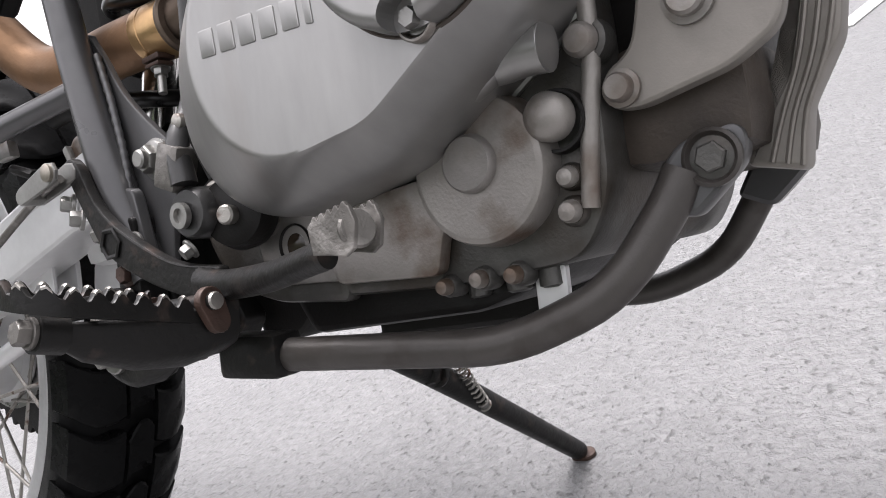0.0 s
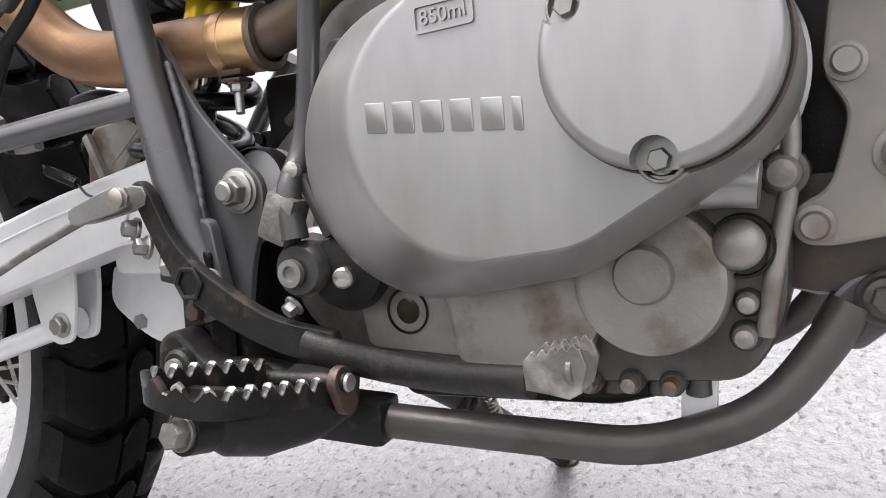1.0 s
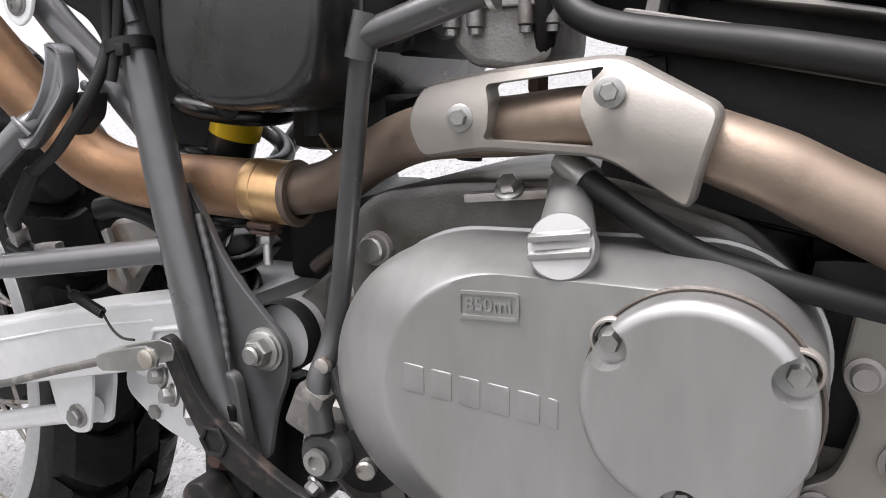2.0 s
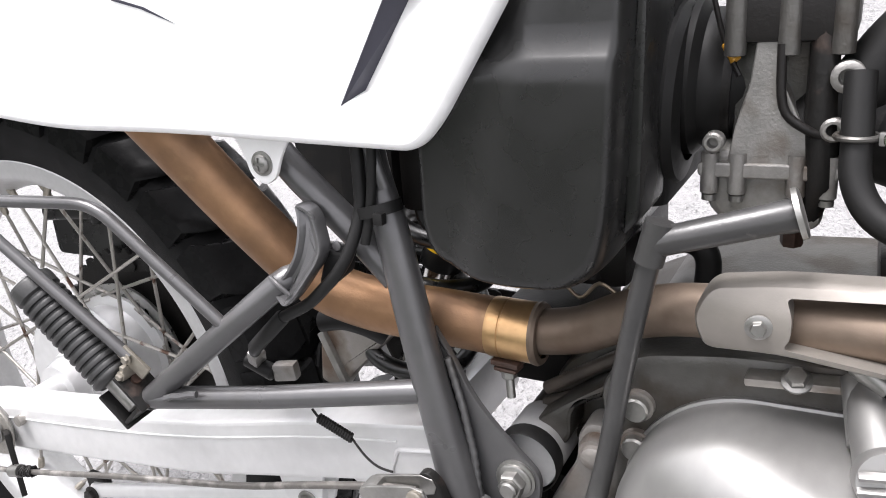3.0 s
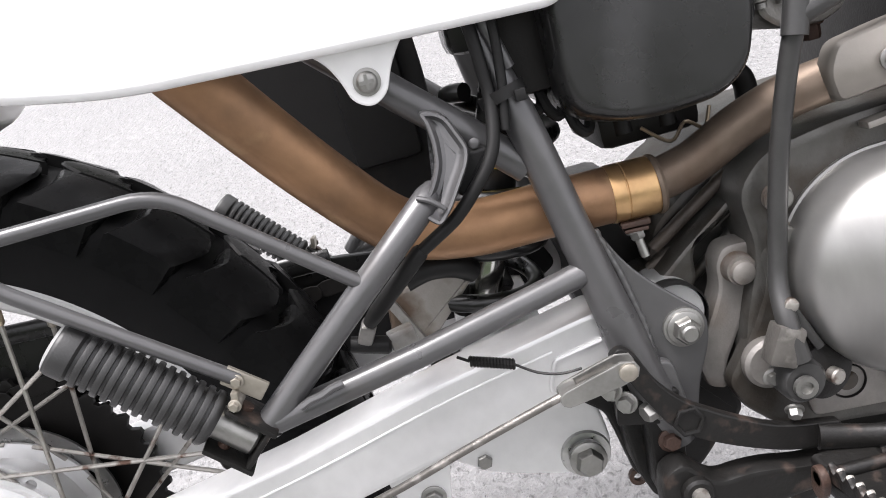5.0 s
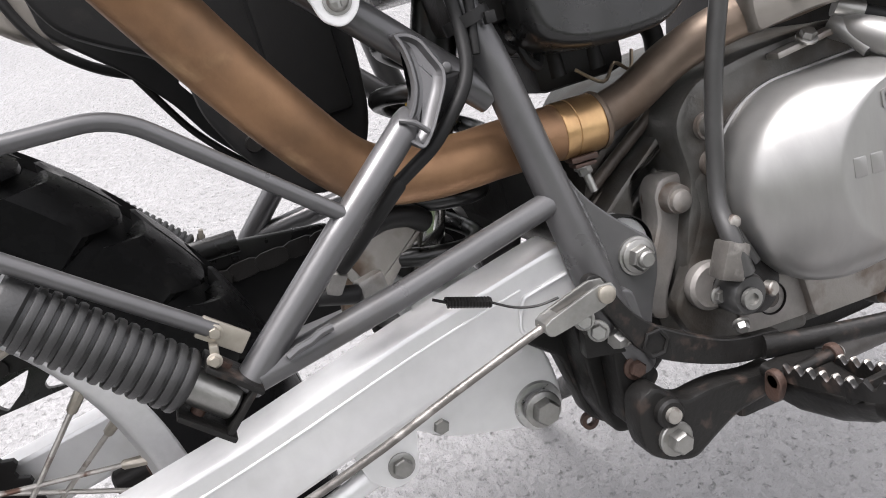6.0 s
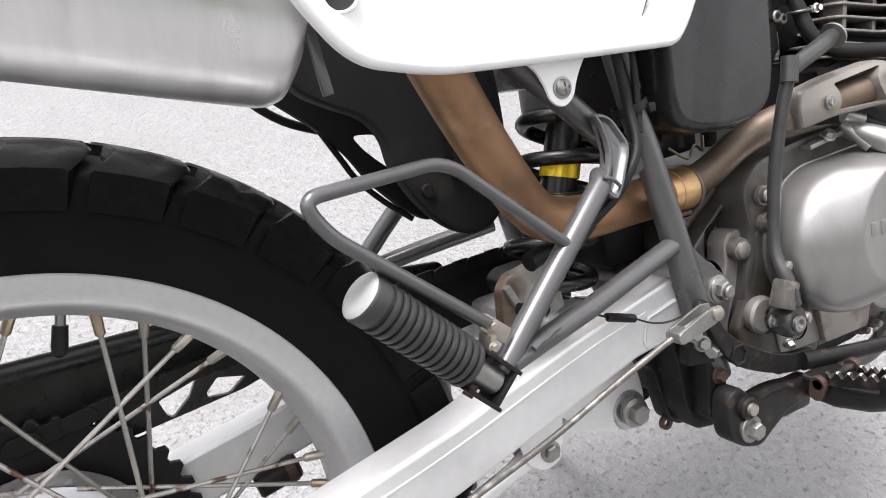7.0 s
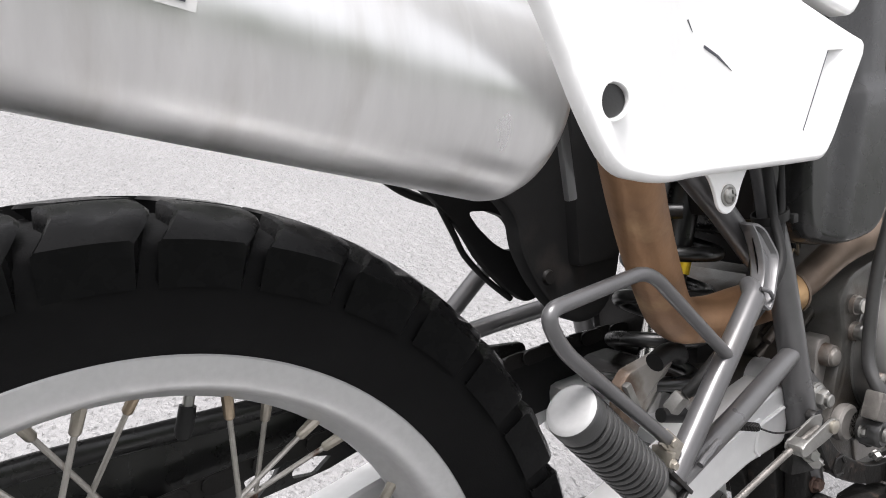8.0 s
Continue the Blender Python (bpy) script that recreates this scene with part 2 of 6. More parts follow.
def shrunk(pts, d):
    """A closed outline moved inwards by d."""
    n, out = len(pts), []
    area = sum(pts[i - 1][0] * pts[i][1] - pts[i][0] * pts[i - 1][1] for i in range(n))
    s = 1 if area > 0 else -1
    for i in range(n):
        a, b, c = Vector(pts[i - 1]), Vector(pts[i]), Vector(pts[(i + 1) % n])
        t = (c - a).normalized()
        out.append((b[0] - s * t[1] * d, b[1] + s * t[0] * d))
    return out


def plate(pts, y0, y1, edge=0.0015, bm=None, steps=2):
    """An outline in the x-z plane given thickness from y0 (far) to y1 (near), with rounded near and far edges."""
    sgn = 1 if y1 > y0 else -1
    rows = [[(x, y0, z) for x, z in shrunk(pts, edge)], [(x, y0 + sgn * edge, z) for x, z in pts]]
    for i in range(steps + 1):
        a = math.pi / 2 * i / steps
        rows.append([(x, y1 - sgn * edge * (1 - math.sin(a)), z) for x, z in shrunk(pts, edge * (1 - math.cos(a)))])
    return layers(rows, bm=bm)


def hull(circles, n=64, d=0.0):
    """The outline round a set of circles (x, z, r), each smaller by d, as n points seen from their middle."""
    cx, cz = sum(c[0] for c in circles) / len(circles), sum(c[1] for c in circles) / len(circles)
    dirs = [(math.cos(2 * math.pi * i / 360), math.sin(2 * math.pi * i / 360)) for i in range(360)]
    sup = [max((c[0] - cx) * u + (c[1] - cz) * v + c[2] - d for c in circles) for u, v in dirs]
    out = []
    for i in range(n):
        a = 2 * math.pi * i / n
        u, v = math.cos(a), math.sin(a)
        r = min(s / (u * p + v * q) for s, (p, q) in zip(sup, dirs) if u * p + v * q > 0.05)
        out.append((cx + r * u, cz + r * v))
    return out


def sliced(bm, xs=(), zs=()):
    """Cuts a mesh across at each x and each z, so that it can be bent afterwards."""
    for co, no in [((x, 0, 0), (1, 0, 0)) for x in xs] + [((0, 0, z), (0, 0, 1)) for z in zs]:
        bmesh.ops.bisect_plane(bm, geom=bm.verts[:] + bm.edges[:] + bm.faces[:], plane_co=co, plane_no=no)
    return bm


def hexhead(at, r, h, axis=(0, -1, 0), washer=1.35, bm=None, turn=0.2):
    """A hexagonal bolt head with chamfer on a washer."""
    bm = bm or bmesh.new()
    if washer:
        lathe([(0, 0), (0, r * washer), (h * 0.22, r * washer), (h * 0.28, r * washer * 0.93), (h * 0.28, 0)], at, axis, 20, bm)
    q = Vector(axis).normalized().to_track_quat("Z", "Y").to_matrix()
    rows = []
    for d, s in ((h * 0.2, 1), (h * 0.85, 1), (h, 0.86)):
        rows.append([Vector(at) + q @ Vector((r * s * math.cos(a + turn), r * s * math.sin(a + turn), d)) for a in (math.pi / 3 * j for j in range(6))])
    return layers(rows, bm=bm)


def box(lo, hi, bevel=0.0, bm=None, m=None):
    bm = bm or bmesh.new()
    geo = bmesh.ops.create_cube(bm, size=1)["verts"]
    for v in geo:
        v.co = Vector([l + (h - l) * (c + 0.5) for l, h, c in zip(lo, hi, v.co)])
    if bevel:
        edges = list({e for v in geo for e in v.link_edges})
        geo = bmesh.ops.bevel(bm, geom=edges, offset=bevel, segments=2, affect="EDGES", profile=0.6)["verts"]
        geo = list({v for v in bm.verts}) if m else geo
    if m:
        bmesh.ops.transform(bm, matrix=m, verts=bm.verts)
    return bm


def slab(a, b, wide, thick, bevel=0.001, up=(0, 0, 1)):
    """A bevelled bar from a to b."""
    a, b = Vector(a), Vector(b)
    x = (b - a).normalized()
    y = Vector(up).cross(x).normalized()
    z = x.cross(y)
    m = Matrix((x, y, z)).transposed().to_4x4()
    m.translation = (a + b) / 2
    l = (b - a).length
    return box((-l / 2, -thick / 2, -wide / 2), (l / 2, thick / 2, wide / 2), bevel, m=m)


def cut(ob, *cutters):
    """Takes the cutters' shapes (bmeshes) away from a mesh object, for good."""
    for bm in cutters:
        bmesh.ops.recalc_face_normals(bm, faces=bm.faces)
        me = bpy.data.meshes.new("cutter")
        bm.to_mesh(me)
        bm.free()
        tool = new("cutter", me)
        tool.matrix_world = ob.matrix_world
        keep = ob.parent
        ob.parent = None
        mod = ob.modifiers.new("cut", "BOOLEAN")
        mod.operation, mod.object, mod.solver = "DIFFERENCE", tool, "EXACT"
        bpy.context.view_layer.update()
        done = bpy.data.meshes.new_from_object(ob.evaluated_get(bpy.context.evaluated_depsgraph_get()))
        ob.modifiers.clear()
        ob.data = done
        ob.parent = keep
        bpy.data.objects.remove(tool)
    return ob


# ---- ground ----
def asphalt():
    m = bpy.data.materials.new("worn_pale_asphalt")
    m.use_nodes = True
    n, l = m.node_tree.nodes, m.node_tree.links
    b = n["Principled BSDF"]
    co = n.new("ShaderNodeTexCoord").outputs["Object"]

    def tex(kind, scale, detail=None):
        t = n.new(kind)
        t.inputs["Scale"].default_value = scale
        if detail is not None:
            t.inputs["Detail"].default_value = detail
        l.new(co, t.inputs["Vector"])
        return t

    big, mid, fine = tex("ShaderNodeTexNoise", 2.5, 4), tex("ShaderNodeTexNoise", 30, 5), tex("ShaderNodeTexNoise", 230, 3)
    stones = tex("ShaderNodeTexVoronoi", 130)

    def mix(fac, a, c, kind="MIX"):
        x = n.new("ShaderNodeMix")
        x.data_type, x.blend_type = "RGBA", kind
        if isinstance(fac, float):
            x.inputs[0].default_value = fac
        else:
            l.new(fac, x.inputs[0])
        for s, v in ((x.inputs[6], a), (x.inputs[7], c)):
            if isinstance(v, tuple):
                s.default_value = (*v, 1)
            else:
                l.new(v, s)
        return x.outputs[2]

    def span(f, lo, hi):
        r = n.new("ShaderNodeMapRange")
        r.inputs["From Min"].default_value, r.inputs["From Max"].default_value = lo, hi
        l.new(f, r.inputs["Value"])
        return r.outputs[0]

    col = mix(span(big.outputs[0], 0.3, 0.7), (0.138, 0.1365, 0.1375), (0.222, 0.220, 0.221))
    col = mix(span(mid.outputs[0], 0.35, 0.65), col, (0.182, 0.1805, 0.1815))
    speck = n.new("ShaderNodeSeparateColor")
    l.new(stones.outputs["Color"], speck.inputs[0])
    col = mix(span(speck.outputs[0], 0.0, 1.0), (0.150, 0.1485, 0.1495), col)
    pits = span(fine.outputs[0], 0.29, 0.37)
    col = mix(pits, (0.125, 0.124, 0.124), col)
    flecks = tex("ShaderNodeTexNoise", 120, 3)
    col = mix(span(flecks.outputs[0], 0.29, 0.40), (0.10, 0.099, 0.0985), col)
    l.new(col, b.inputs["Base Color"])
    rr = n.new("ShaderNodeMapRange")
    rr.inputs["To Min"].default_value, rr.inputs["To Max"].default_value = 0.34, 0.55
    l.new(mid.outputs[0], rr.inputs["Value"])
    l.new(rr.outputs[0], b.inputs["Roughness"])
    lumps, grain = tex("ShaderNodeTexNoise", 75, 4), tex("ShaderNodeTexNoise", 190, 4)
    normal = None
    for height, strength, depth in ((span(lumps.outputs[0], 0.32, 0.58), 0.35, 0.006), (grain.outputs[0], 0.5, 0.0045), (span(flecks.outputs[0], 0.27, 0.42), 0.55, 0.004), (stones.outputs["Distance"], 0.15, 0.003)):
        bp = n.new("ShaderNodeBump")
        bp.inputs["Strength"].default_value, bp.inputs["Distance"].default_value = strength, depth
        l.new(height, bp.inputs["Height"])
        if normal:
            l.new(normal, bp.inputs["Normal"])
        normal = bp.outputs[0]
    l.new(normal, b.inputs["Normal"])
    return m


ASPHALT = asphalt()
bm = bmesh.new()
bmesh.ops.create_circle(bm, cap_ends=True, segments=96, radius=600)
ground = part("ground", bm, ASPHALT, None)
tagged(ground, "pale worn asphalt with coarse stone grain", "ground", kind="structure")

# unseen hedge-like ring all round, added for a dark horizon in reflections
def sky_dip(a, at, wide):
    """One where the ring dips to let in more sky, falling to nothing away from it."""
    return math.exp(-(((a - radians(at) + math.pi) % (2 * math.pi) - math.pi) / wide) ** 2)


bm = bmesh.new()
rows = []
for k, (r, z) in enumerate(((34.0, 0.0), (34.0, 9.4), (35.0, 10.4), (37.5, 10.1), (39.0, 0.0))):
    rows.append([(r * math.cos(a) + 0.4 * math.sin(9 * a + k), r * math.sin(a) + 0.4 * math.cos(13 * a + k), z * (1.25 - 0.25 * math.sin(a)) * (1 - 0.85 * sky_dip(a, -30, 0.6) - 0.85 * sky_dip(a, 135, 0.5)) + (0.65 * math.sin(17 * a + k) if z else 0)) for a in (math.pi / 60 * i for i in range(120))])
layers(rows, cap_first=False, cap_last=False, bm=bm)
hedge = part("backdrop", bm, BACKDROP, None)
tagged(hedge, "unseen dark green ring standing in for the surroundings", "hedge", kind="structure")

# ---- the machine ----
bike = new("motorcycle")
bike.matrix_basis = LEAN
bike.empty_display_size = 0.2
tagged(bike, "white and grey trail motorcycle leaning on its side stand", "motorcycle")
AX = Vector((0, 0, 0.322))


def about_axle(deg):
    return Matrix.Translation(AX) @ Matrix.Rotation(radians(deg), 4, "Y")


def mirrored(ob, label=""):
    """The same part on the machine's far side."""
    me = ob.data.copy()
    for v in me.vertices:
        v.co.y = -v.co.y
    me.flip_normals()
    o = new(ob.name.split(".")[0], me)
    o.parent = ob.parent
    return tagged(o, label=label or ob.get("label", ""))


# rear wheel
def rear_wheel():
    half = [(-0.0335, 0.222), (-0.0375, 0.2315), (-0.0425, 0.242), (-0.0485, 0.258), (-0.0525, 0.275), (-0.0515, 0.287), (-0.046, 0.294), (-0.034, 0.299), (-0.015, 0.303)]
    prof = [(-y, r) for y, r in half] + [(y, r) for y, r in reversed(half)]
    tyre = part("rear_tyre", lathe(prof, AX, n=144, closed=True), RUBBER, bike, "black dual-sport tyre with chunky tread blocks")

    def crown(y):
        a = abs(y)
        return 0.3118 - 0.0035 * (a / 0.03) ** 2 if a < 0.042 else 0.3048 - (a - 0.042) * 0.8

    def block(y0, y1, span, skew, drop, notch=0.0):
        ys = [y0 + (y1 - y0) * i / 5 for i in range(6)]
        rows = []
        steps = [(-span / 2, 0), (-span / 2 + 0.4, 1), (-span / 5, 1), (-0.1, 1), (span / 5, 1), (span / 2 - 0.4, 1), (span / 2, 0)]
        for a, lift in steps:
            loop = []
            for i, y in enumerate(ys):
                t = radians(a + skew * math.sin(math.pi * (y - y0) / (y1 - y0)) + skew * (y - y0) / (y1 - y0))
                r = crown(y) - (0 if lift else 0.0018) - (notch if a == -0.1 and i in (2, 3) else 0)
                loop.append((r * math.sin(t), y, r * math.cos(t)))
            for y in (y1, y0):
                t = radians(a + skew * (y - y0) / (y1 - y0))
                r = 0.294 - (drop if abs(y) > 0.05 else 0)
                loop.append((r * math.sin(t), y * (1.0 if abs(y) > 0.05 else 1), r * math.cos(t)))
            rows.append(loop)
        return layers(rows)

    n = 33
    pitch = 360 / n
    a = part("tread_block", block(-0.0555, -0.015, 8.7, 1.6, 0.024, 0.003), TREAD, tyre, m=about_axle(13))
    b = part("tread_block", block(0.0555, 0.015, 8.7, 1.6, 0.024, 0.003), TREAD, tyre, m=about_axle(13 + pitch / 2))
    c = part("tread_block", block(-0.0115, 0.0115, 7.4, -2.0, 0.0), TREAD, tyre, m=about_axle(13 + pitch / 4))
    for i in range(1, n):
        again(a, about_axle(13 + pitch * i)), again(b, about_axle(13 + pitch * (i + 0.5))), again(c, about_axle(13 + pitch * (i + 0.25)))
    rim_half = [(-0.0362, 0.2305), (-0.0374, 0.2322), (-0.0385, 0.2308), (-0.0380, 0.222), (-0.0366, 0.2155), (-0.0335, 0.2115), (-0.024, 0.2085), (-0.014, 0.2060), (-0.008, 0.2010), (0.0, 0.2000)]
    inner = [(0.0, 0.207), (-0.012, 0.208), (-0.024, 0.217), (-0.034, 0.2215)]
    prof = [(-y, r) for y, r in rim_half] + [(y, r) for y, r in reversed(rim_half[:-1])] + [(y, r) for y, r in reversed(inner)] + [(-y, r) for y, r in inner[1:]]
    rim = part("wheel_rim", lathe(prof, AX, n=144, closed=True), RIM, bike, "silver aluminium wheel rim with wire spokes")
    hub = [(-0.060, 0.0), (-0.060, 0.040), (-0.052, 0.046), (-0.040, 0.070), (-0.034, 0.072), (-0.030, 0.062), (0.006, 0.055), (0.010, 0.072), (0.018, 0.074), (0.0185, 0.0705), (0.021, 0.069), (0.0225, 0.064), (0.0235, 0.061), (0.0245, 0.034), (0.031, 0.032), (0.031, 0.030), (0.045, 0.026), (0.046, 0.016), (0.075, 0.015), (0.075, 0.0)]
    part("hub", lathe(hub, AX, n=64), SILVER, rim, "grey cast aluminium drum hub")
    for k in range(36):
        side = -1 if k % 2 == 0 else 1
        to = 1 if k % 4 < 2 else -1
        th = radians(40 * (k // 4) + 22.9 + 8.9 * (k % 4))
        ph = th + to * radians(60)
        p_rim = AX + Vector((0.2035 * math.sin(th), side * 0.006, 0.2035 * math.cos(th)))
        p_hub = AX + Vector((0.071 * math.sin(ph), -0.016 if side < 0 else 0.034, 0.071 * math.cos(ph)))
        d = (p_hub - p_rim).normalized()
        part("spoke", tube([p_rim + d * 0.010, p_hub], 0.0018, 8), BARE, rim)
        part("nipple", tube([p_rim - d * 0.003, p_rim + d * 0.002, p_rim + d * 0.015, p_rim + d * 0.0165], 0.0034, 8, radii=[0.0050, 0.0038, 0.0034, 0.0022]), NIPPLE if k % 7 else BRASS, rim)
    tv = radians(17.4)
    d = Vector((math.sin(tv), 0, math.cos(tv)))
    part("valve_stem", tube([AX + d * 0.206, AX + d * 0.182], 0.0034, 12), ZINC, rim)
    part("valve_cap", tube([AX + d * 0.193, AX + d * 0.179, AX + d * 0.174, AX + d * 0.172], 0.005, 14, radii=[0.0050, 0.0054, 0.0042, 0.0015]), HOSE, rim, "black rubber valve cap")
    # drilled carrier and toothed sprocket on the far side
    disc = part("sprocket_carrier", lathe([(-0.046, 0.030), (-0.046, 0.080), (-0.042, 0.081), (-0.042, 0.030)], AX, n=64, closed=True), DISC, rim, "drilled steel sprocket carrier")
    cut(disc, *[lathe([(-0.060, 0.0), (-0.060, 0.0055), (-0.030, 0.0055), (-0.030, 0.0)], AX + Vector((0.066 * math.sin(a), 0, 0.066 * math.cos(a))), n=12) for a in (math.pi / 5 * i for i in range(10))])
    pts, teeth = [], 42
    for i in range(teeth * 4):
        a = 2 * math.pi * i / (teeth * 4)
        r = 0.1145 if i % 4 in (0, 1) else 0.1085
        pts.append((AX.x + r * math.sin(a), AX.z + r * math.cos(a)))
    part("sprocket", plate(pts, 0.066, 0.060, 0.0008), DARK, rim, "dark greasy rear sprocket")
    flange = part("spoke_flange", lathe([(0.0085, 0.050), (0.0085, 0.0800), (0.0125, 0.0800), (0.0125, 0.050)], AX, n=72, closed=True), SILVER, rim, "drilled grey spoke flange")
    cut(flange, *[lathe([(-0.01, 0.0), (-0.01, 0.0042), (0.03, 0.0042), (0.03, 0.0)], AX + Vector((0.0735 * math.sin(t), 0, 0.0735 * math.cos(t))), n=12) for t in (math.pi / 9 * i + 0.1 for i in range(18))])
    for i in range(6):
        a = math.pi / 3 * i + 0.3
        part("bolt", hexhead(AX + Vector((0.05 * math.sin(a), 0.042, 0.05 * math.cos(a))), 0.0055, 0.006), ZINC, rim)


rear_wheel()


# swing arm, torque rod, links
def swing_arm():
    o = rounded([(-0.062, 0.330), (-0.027, 0.3395), (0.080, 0.353), (0.166, 0.3655), (0.267, 0.3835), (0.371, 0.4085), (0.455, 0.4245), (0.474, 0.4275), (0.480, 0.405), (0.474, 0.3785), (0.427, 0.3755), (0.34, 0.355), (0.257, 0.335), (0.14, 0.317), (0.031, 0.3015), (-0.045, 0.292), (-0.062, 0.300)], 0.007, 3)
    rows = [[(x, -0.074, z) for x, z in shrunk(o, 0.003)], [(x, -0.076, z) for x, z in o], [(x, -0.1045, z) for x, z in o], [(x, -0.1072, z) for x, z in shrunk(o, 0.0012)], [(x, -0.1082, z) for x, z in shrunk(o, 0.0032)]]
    body = part("swing_arm", layers(rows), SILVER, bike, "silver aluminium box-section swing arm")
    mirrored(body).name = "far_arm"
    bpy.data.objects["far_arm"].parent = body
    # pressed crease and weld lines along the near face
    crease = smooth_path([(x, -0.1083, z - 0.0125) for x, z in ((0.0, 0.343), (0.166, 0.3655), (0.267, 0.3835), (0.371, 0.4085), (0.44, 0.4215))], 6)
    part("pressed_crease", tube(crease, 0.0009, 8), SILVER, body)
    part("weld", tube(smooth_path([(0.437, -0.1083, 0.395), (0.4405, -0.109, 0.403), (0.446, -0.109, 0.405), (0.470, -0.109, 0.409)], 4), 0.0017, 8), SILVER, body, "rough weld bead")
    part("weld", tube(smooth_path([(0.437, -0.1083, 0.395), (0.4345, -0.109, 0.386), (0.4385, -0.109, 0.380)], 4), 0.0014, 8), SILVER, body)
    part("pivot_tube", lathe([(0.052, 0), (0.052, 0.0198), (0.088, 0.0198), (0.090, 0.0188), (0.090, 0)], (0.519, 0, 0.4040), n=36), RIM, body, "pale grey pivot tube")
    part("pivot_core", lathe([(-0.090, 0), (-0.090, 0.0180), (0.056, 0.0180), (0.056, 0)], (0.519, 0, 0.4040), n=28), GRIME, body)
    part("pivot_seal", lathe([(-0.006, 0.0190), (-0.006, 0.0205), (0.004, 0.0210), (0.006, 0.0200)], (0.519, -0.088, 0.4040), n=36), HOSE, body, "black rubber pivot seal")
    part("cross_piece", box((0.385, -0.08, 0.355), (0.445, 0.08, 0.405), 0.008), SILVER, body)
    link = rounded([(0.360, 0.360), (0.352, 0.335), (0.384, 0.3115), (0.419, 0.3005), (0.452, 0.2915), (0.468, 0.306), (0.4665, 0.331), (0.455, 0.372)], [0.004, 0.012, 0.012, 0.012, 0.014, 0.014, 0.012, 0.004])
    part("linkage_bracket", plate(link, -0.052, -0.0585, 0.0015), SILVER, body, "grey cast linkage bracket")
    bm = lathe([(0, 0), (0, 0.0165), (0.003, 0.0175), (0.005, 0.0165), (0.0055, 0.012)], (0.449, -0.0555, 0.308), n=32)
    part("bush", bm, DISC, body)
    part("bolt", hexhead((0.449, -0.0655, 0.308), 0.0095, 0.010), ZINC, body)
    part("bolt", hexhead((0.381, -0.0555, 0.322), 0.0055, 0.006), ZINC, body)
    part("far_clamp", tube([(0.158, 0.0735, 0.3115), (0.160, 0.0735, 0.3118), (0.194, 0.0735, 0.3165), (0.196, 0.0735, 0.3168)], 0.011, 20, radii=[0.009, 0.011, 0.011, 0.009]), DARK, body, "black rubber roller on the far arm")
    part("roller_strap", lathe([(-0.004, 0.0112), (-0.004, 0.0122), (0.004, 0.0122), (0.004, 0.0112)], (0.188, 0.0735, 0.3157), (1, 0, 0.14), 24, closed=True), RUST, body, "rusty strap")
    # tab and torque rod
    tab = rounded([(0.318, 0.352), (0.3245, 0.322), (0.338, 0.312), (0.354, 0.315), (0.361, 0.345), (0.363, 0.366)], 0.006)
    part("tab", plate(tab, -0.070, -0.074, 0.0008), SILVER, body)
    part("tab", plate(tab, -0.0885, -0.0915, 0.0008), SILVER, body)
    part("bolt", hexhead((0.345, -0.0915, 0.326), 0.0062, 0.006), ZINC, body)
    part("torque_rod", tube([(0.350, -0.082, 0.3275), (0.335, -0.082, 0.3245), (0.315, -0.083, 0.3185), (0.10, -0.086, 0.262), (0.085, -0.086, 0.258)], 0.007, 14, radii=[0.009, 0.0095, 0.0075, 0.007, 0.008], flat=0.8), SILVER, body, "silver brake torque rod")
    part("bolt", hexhead((0.088, -0.092, 0.2585), 0.006, 0.006), DARK, body)
    # axle end with snail adjuster
    bm = lathe([(0, 0), (0, 0.0225), (0.003, 0.0225), (0.0035, 0.014)], (0.0, -0.108, 0.322), n=32)
    part("axle_washer", bm, ZINC, body)
    snail = rounded([(-0.012, 0.332), (0.006, 0.346), (0.022, 0.338), (0.028, 0.318), (0.018, 0.297), (-0.004, 0.292), (-0.018, 0.308)], 0.008)
    part("chain_adjuster", plate(snail, -0.1115, -0.1145, 0.0008), BARE, body, "steel snail-cam chain adjuster")
    part("axle_nut", hexhead((0.002, -0.1145, 0.321), 0.0125, 0.013, washer=1.15), ZINC, body)
    part("adjuster_pin", tube([(0.040, -0.1075, 0.336), (0.040, -0.114, 0.336)], 0.005, 12), BARE, body)


swing_arm()


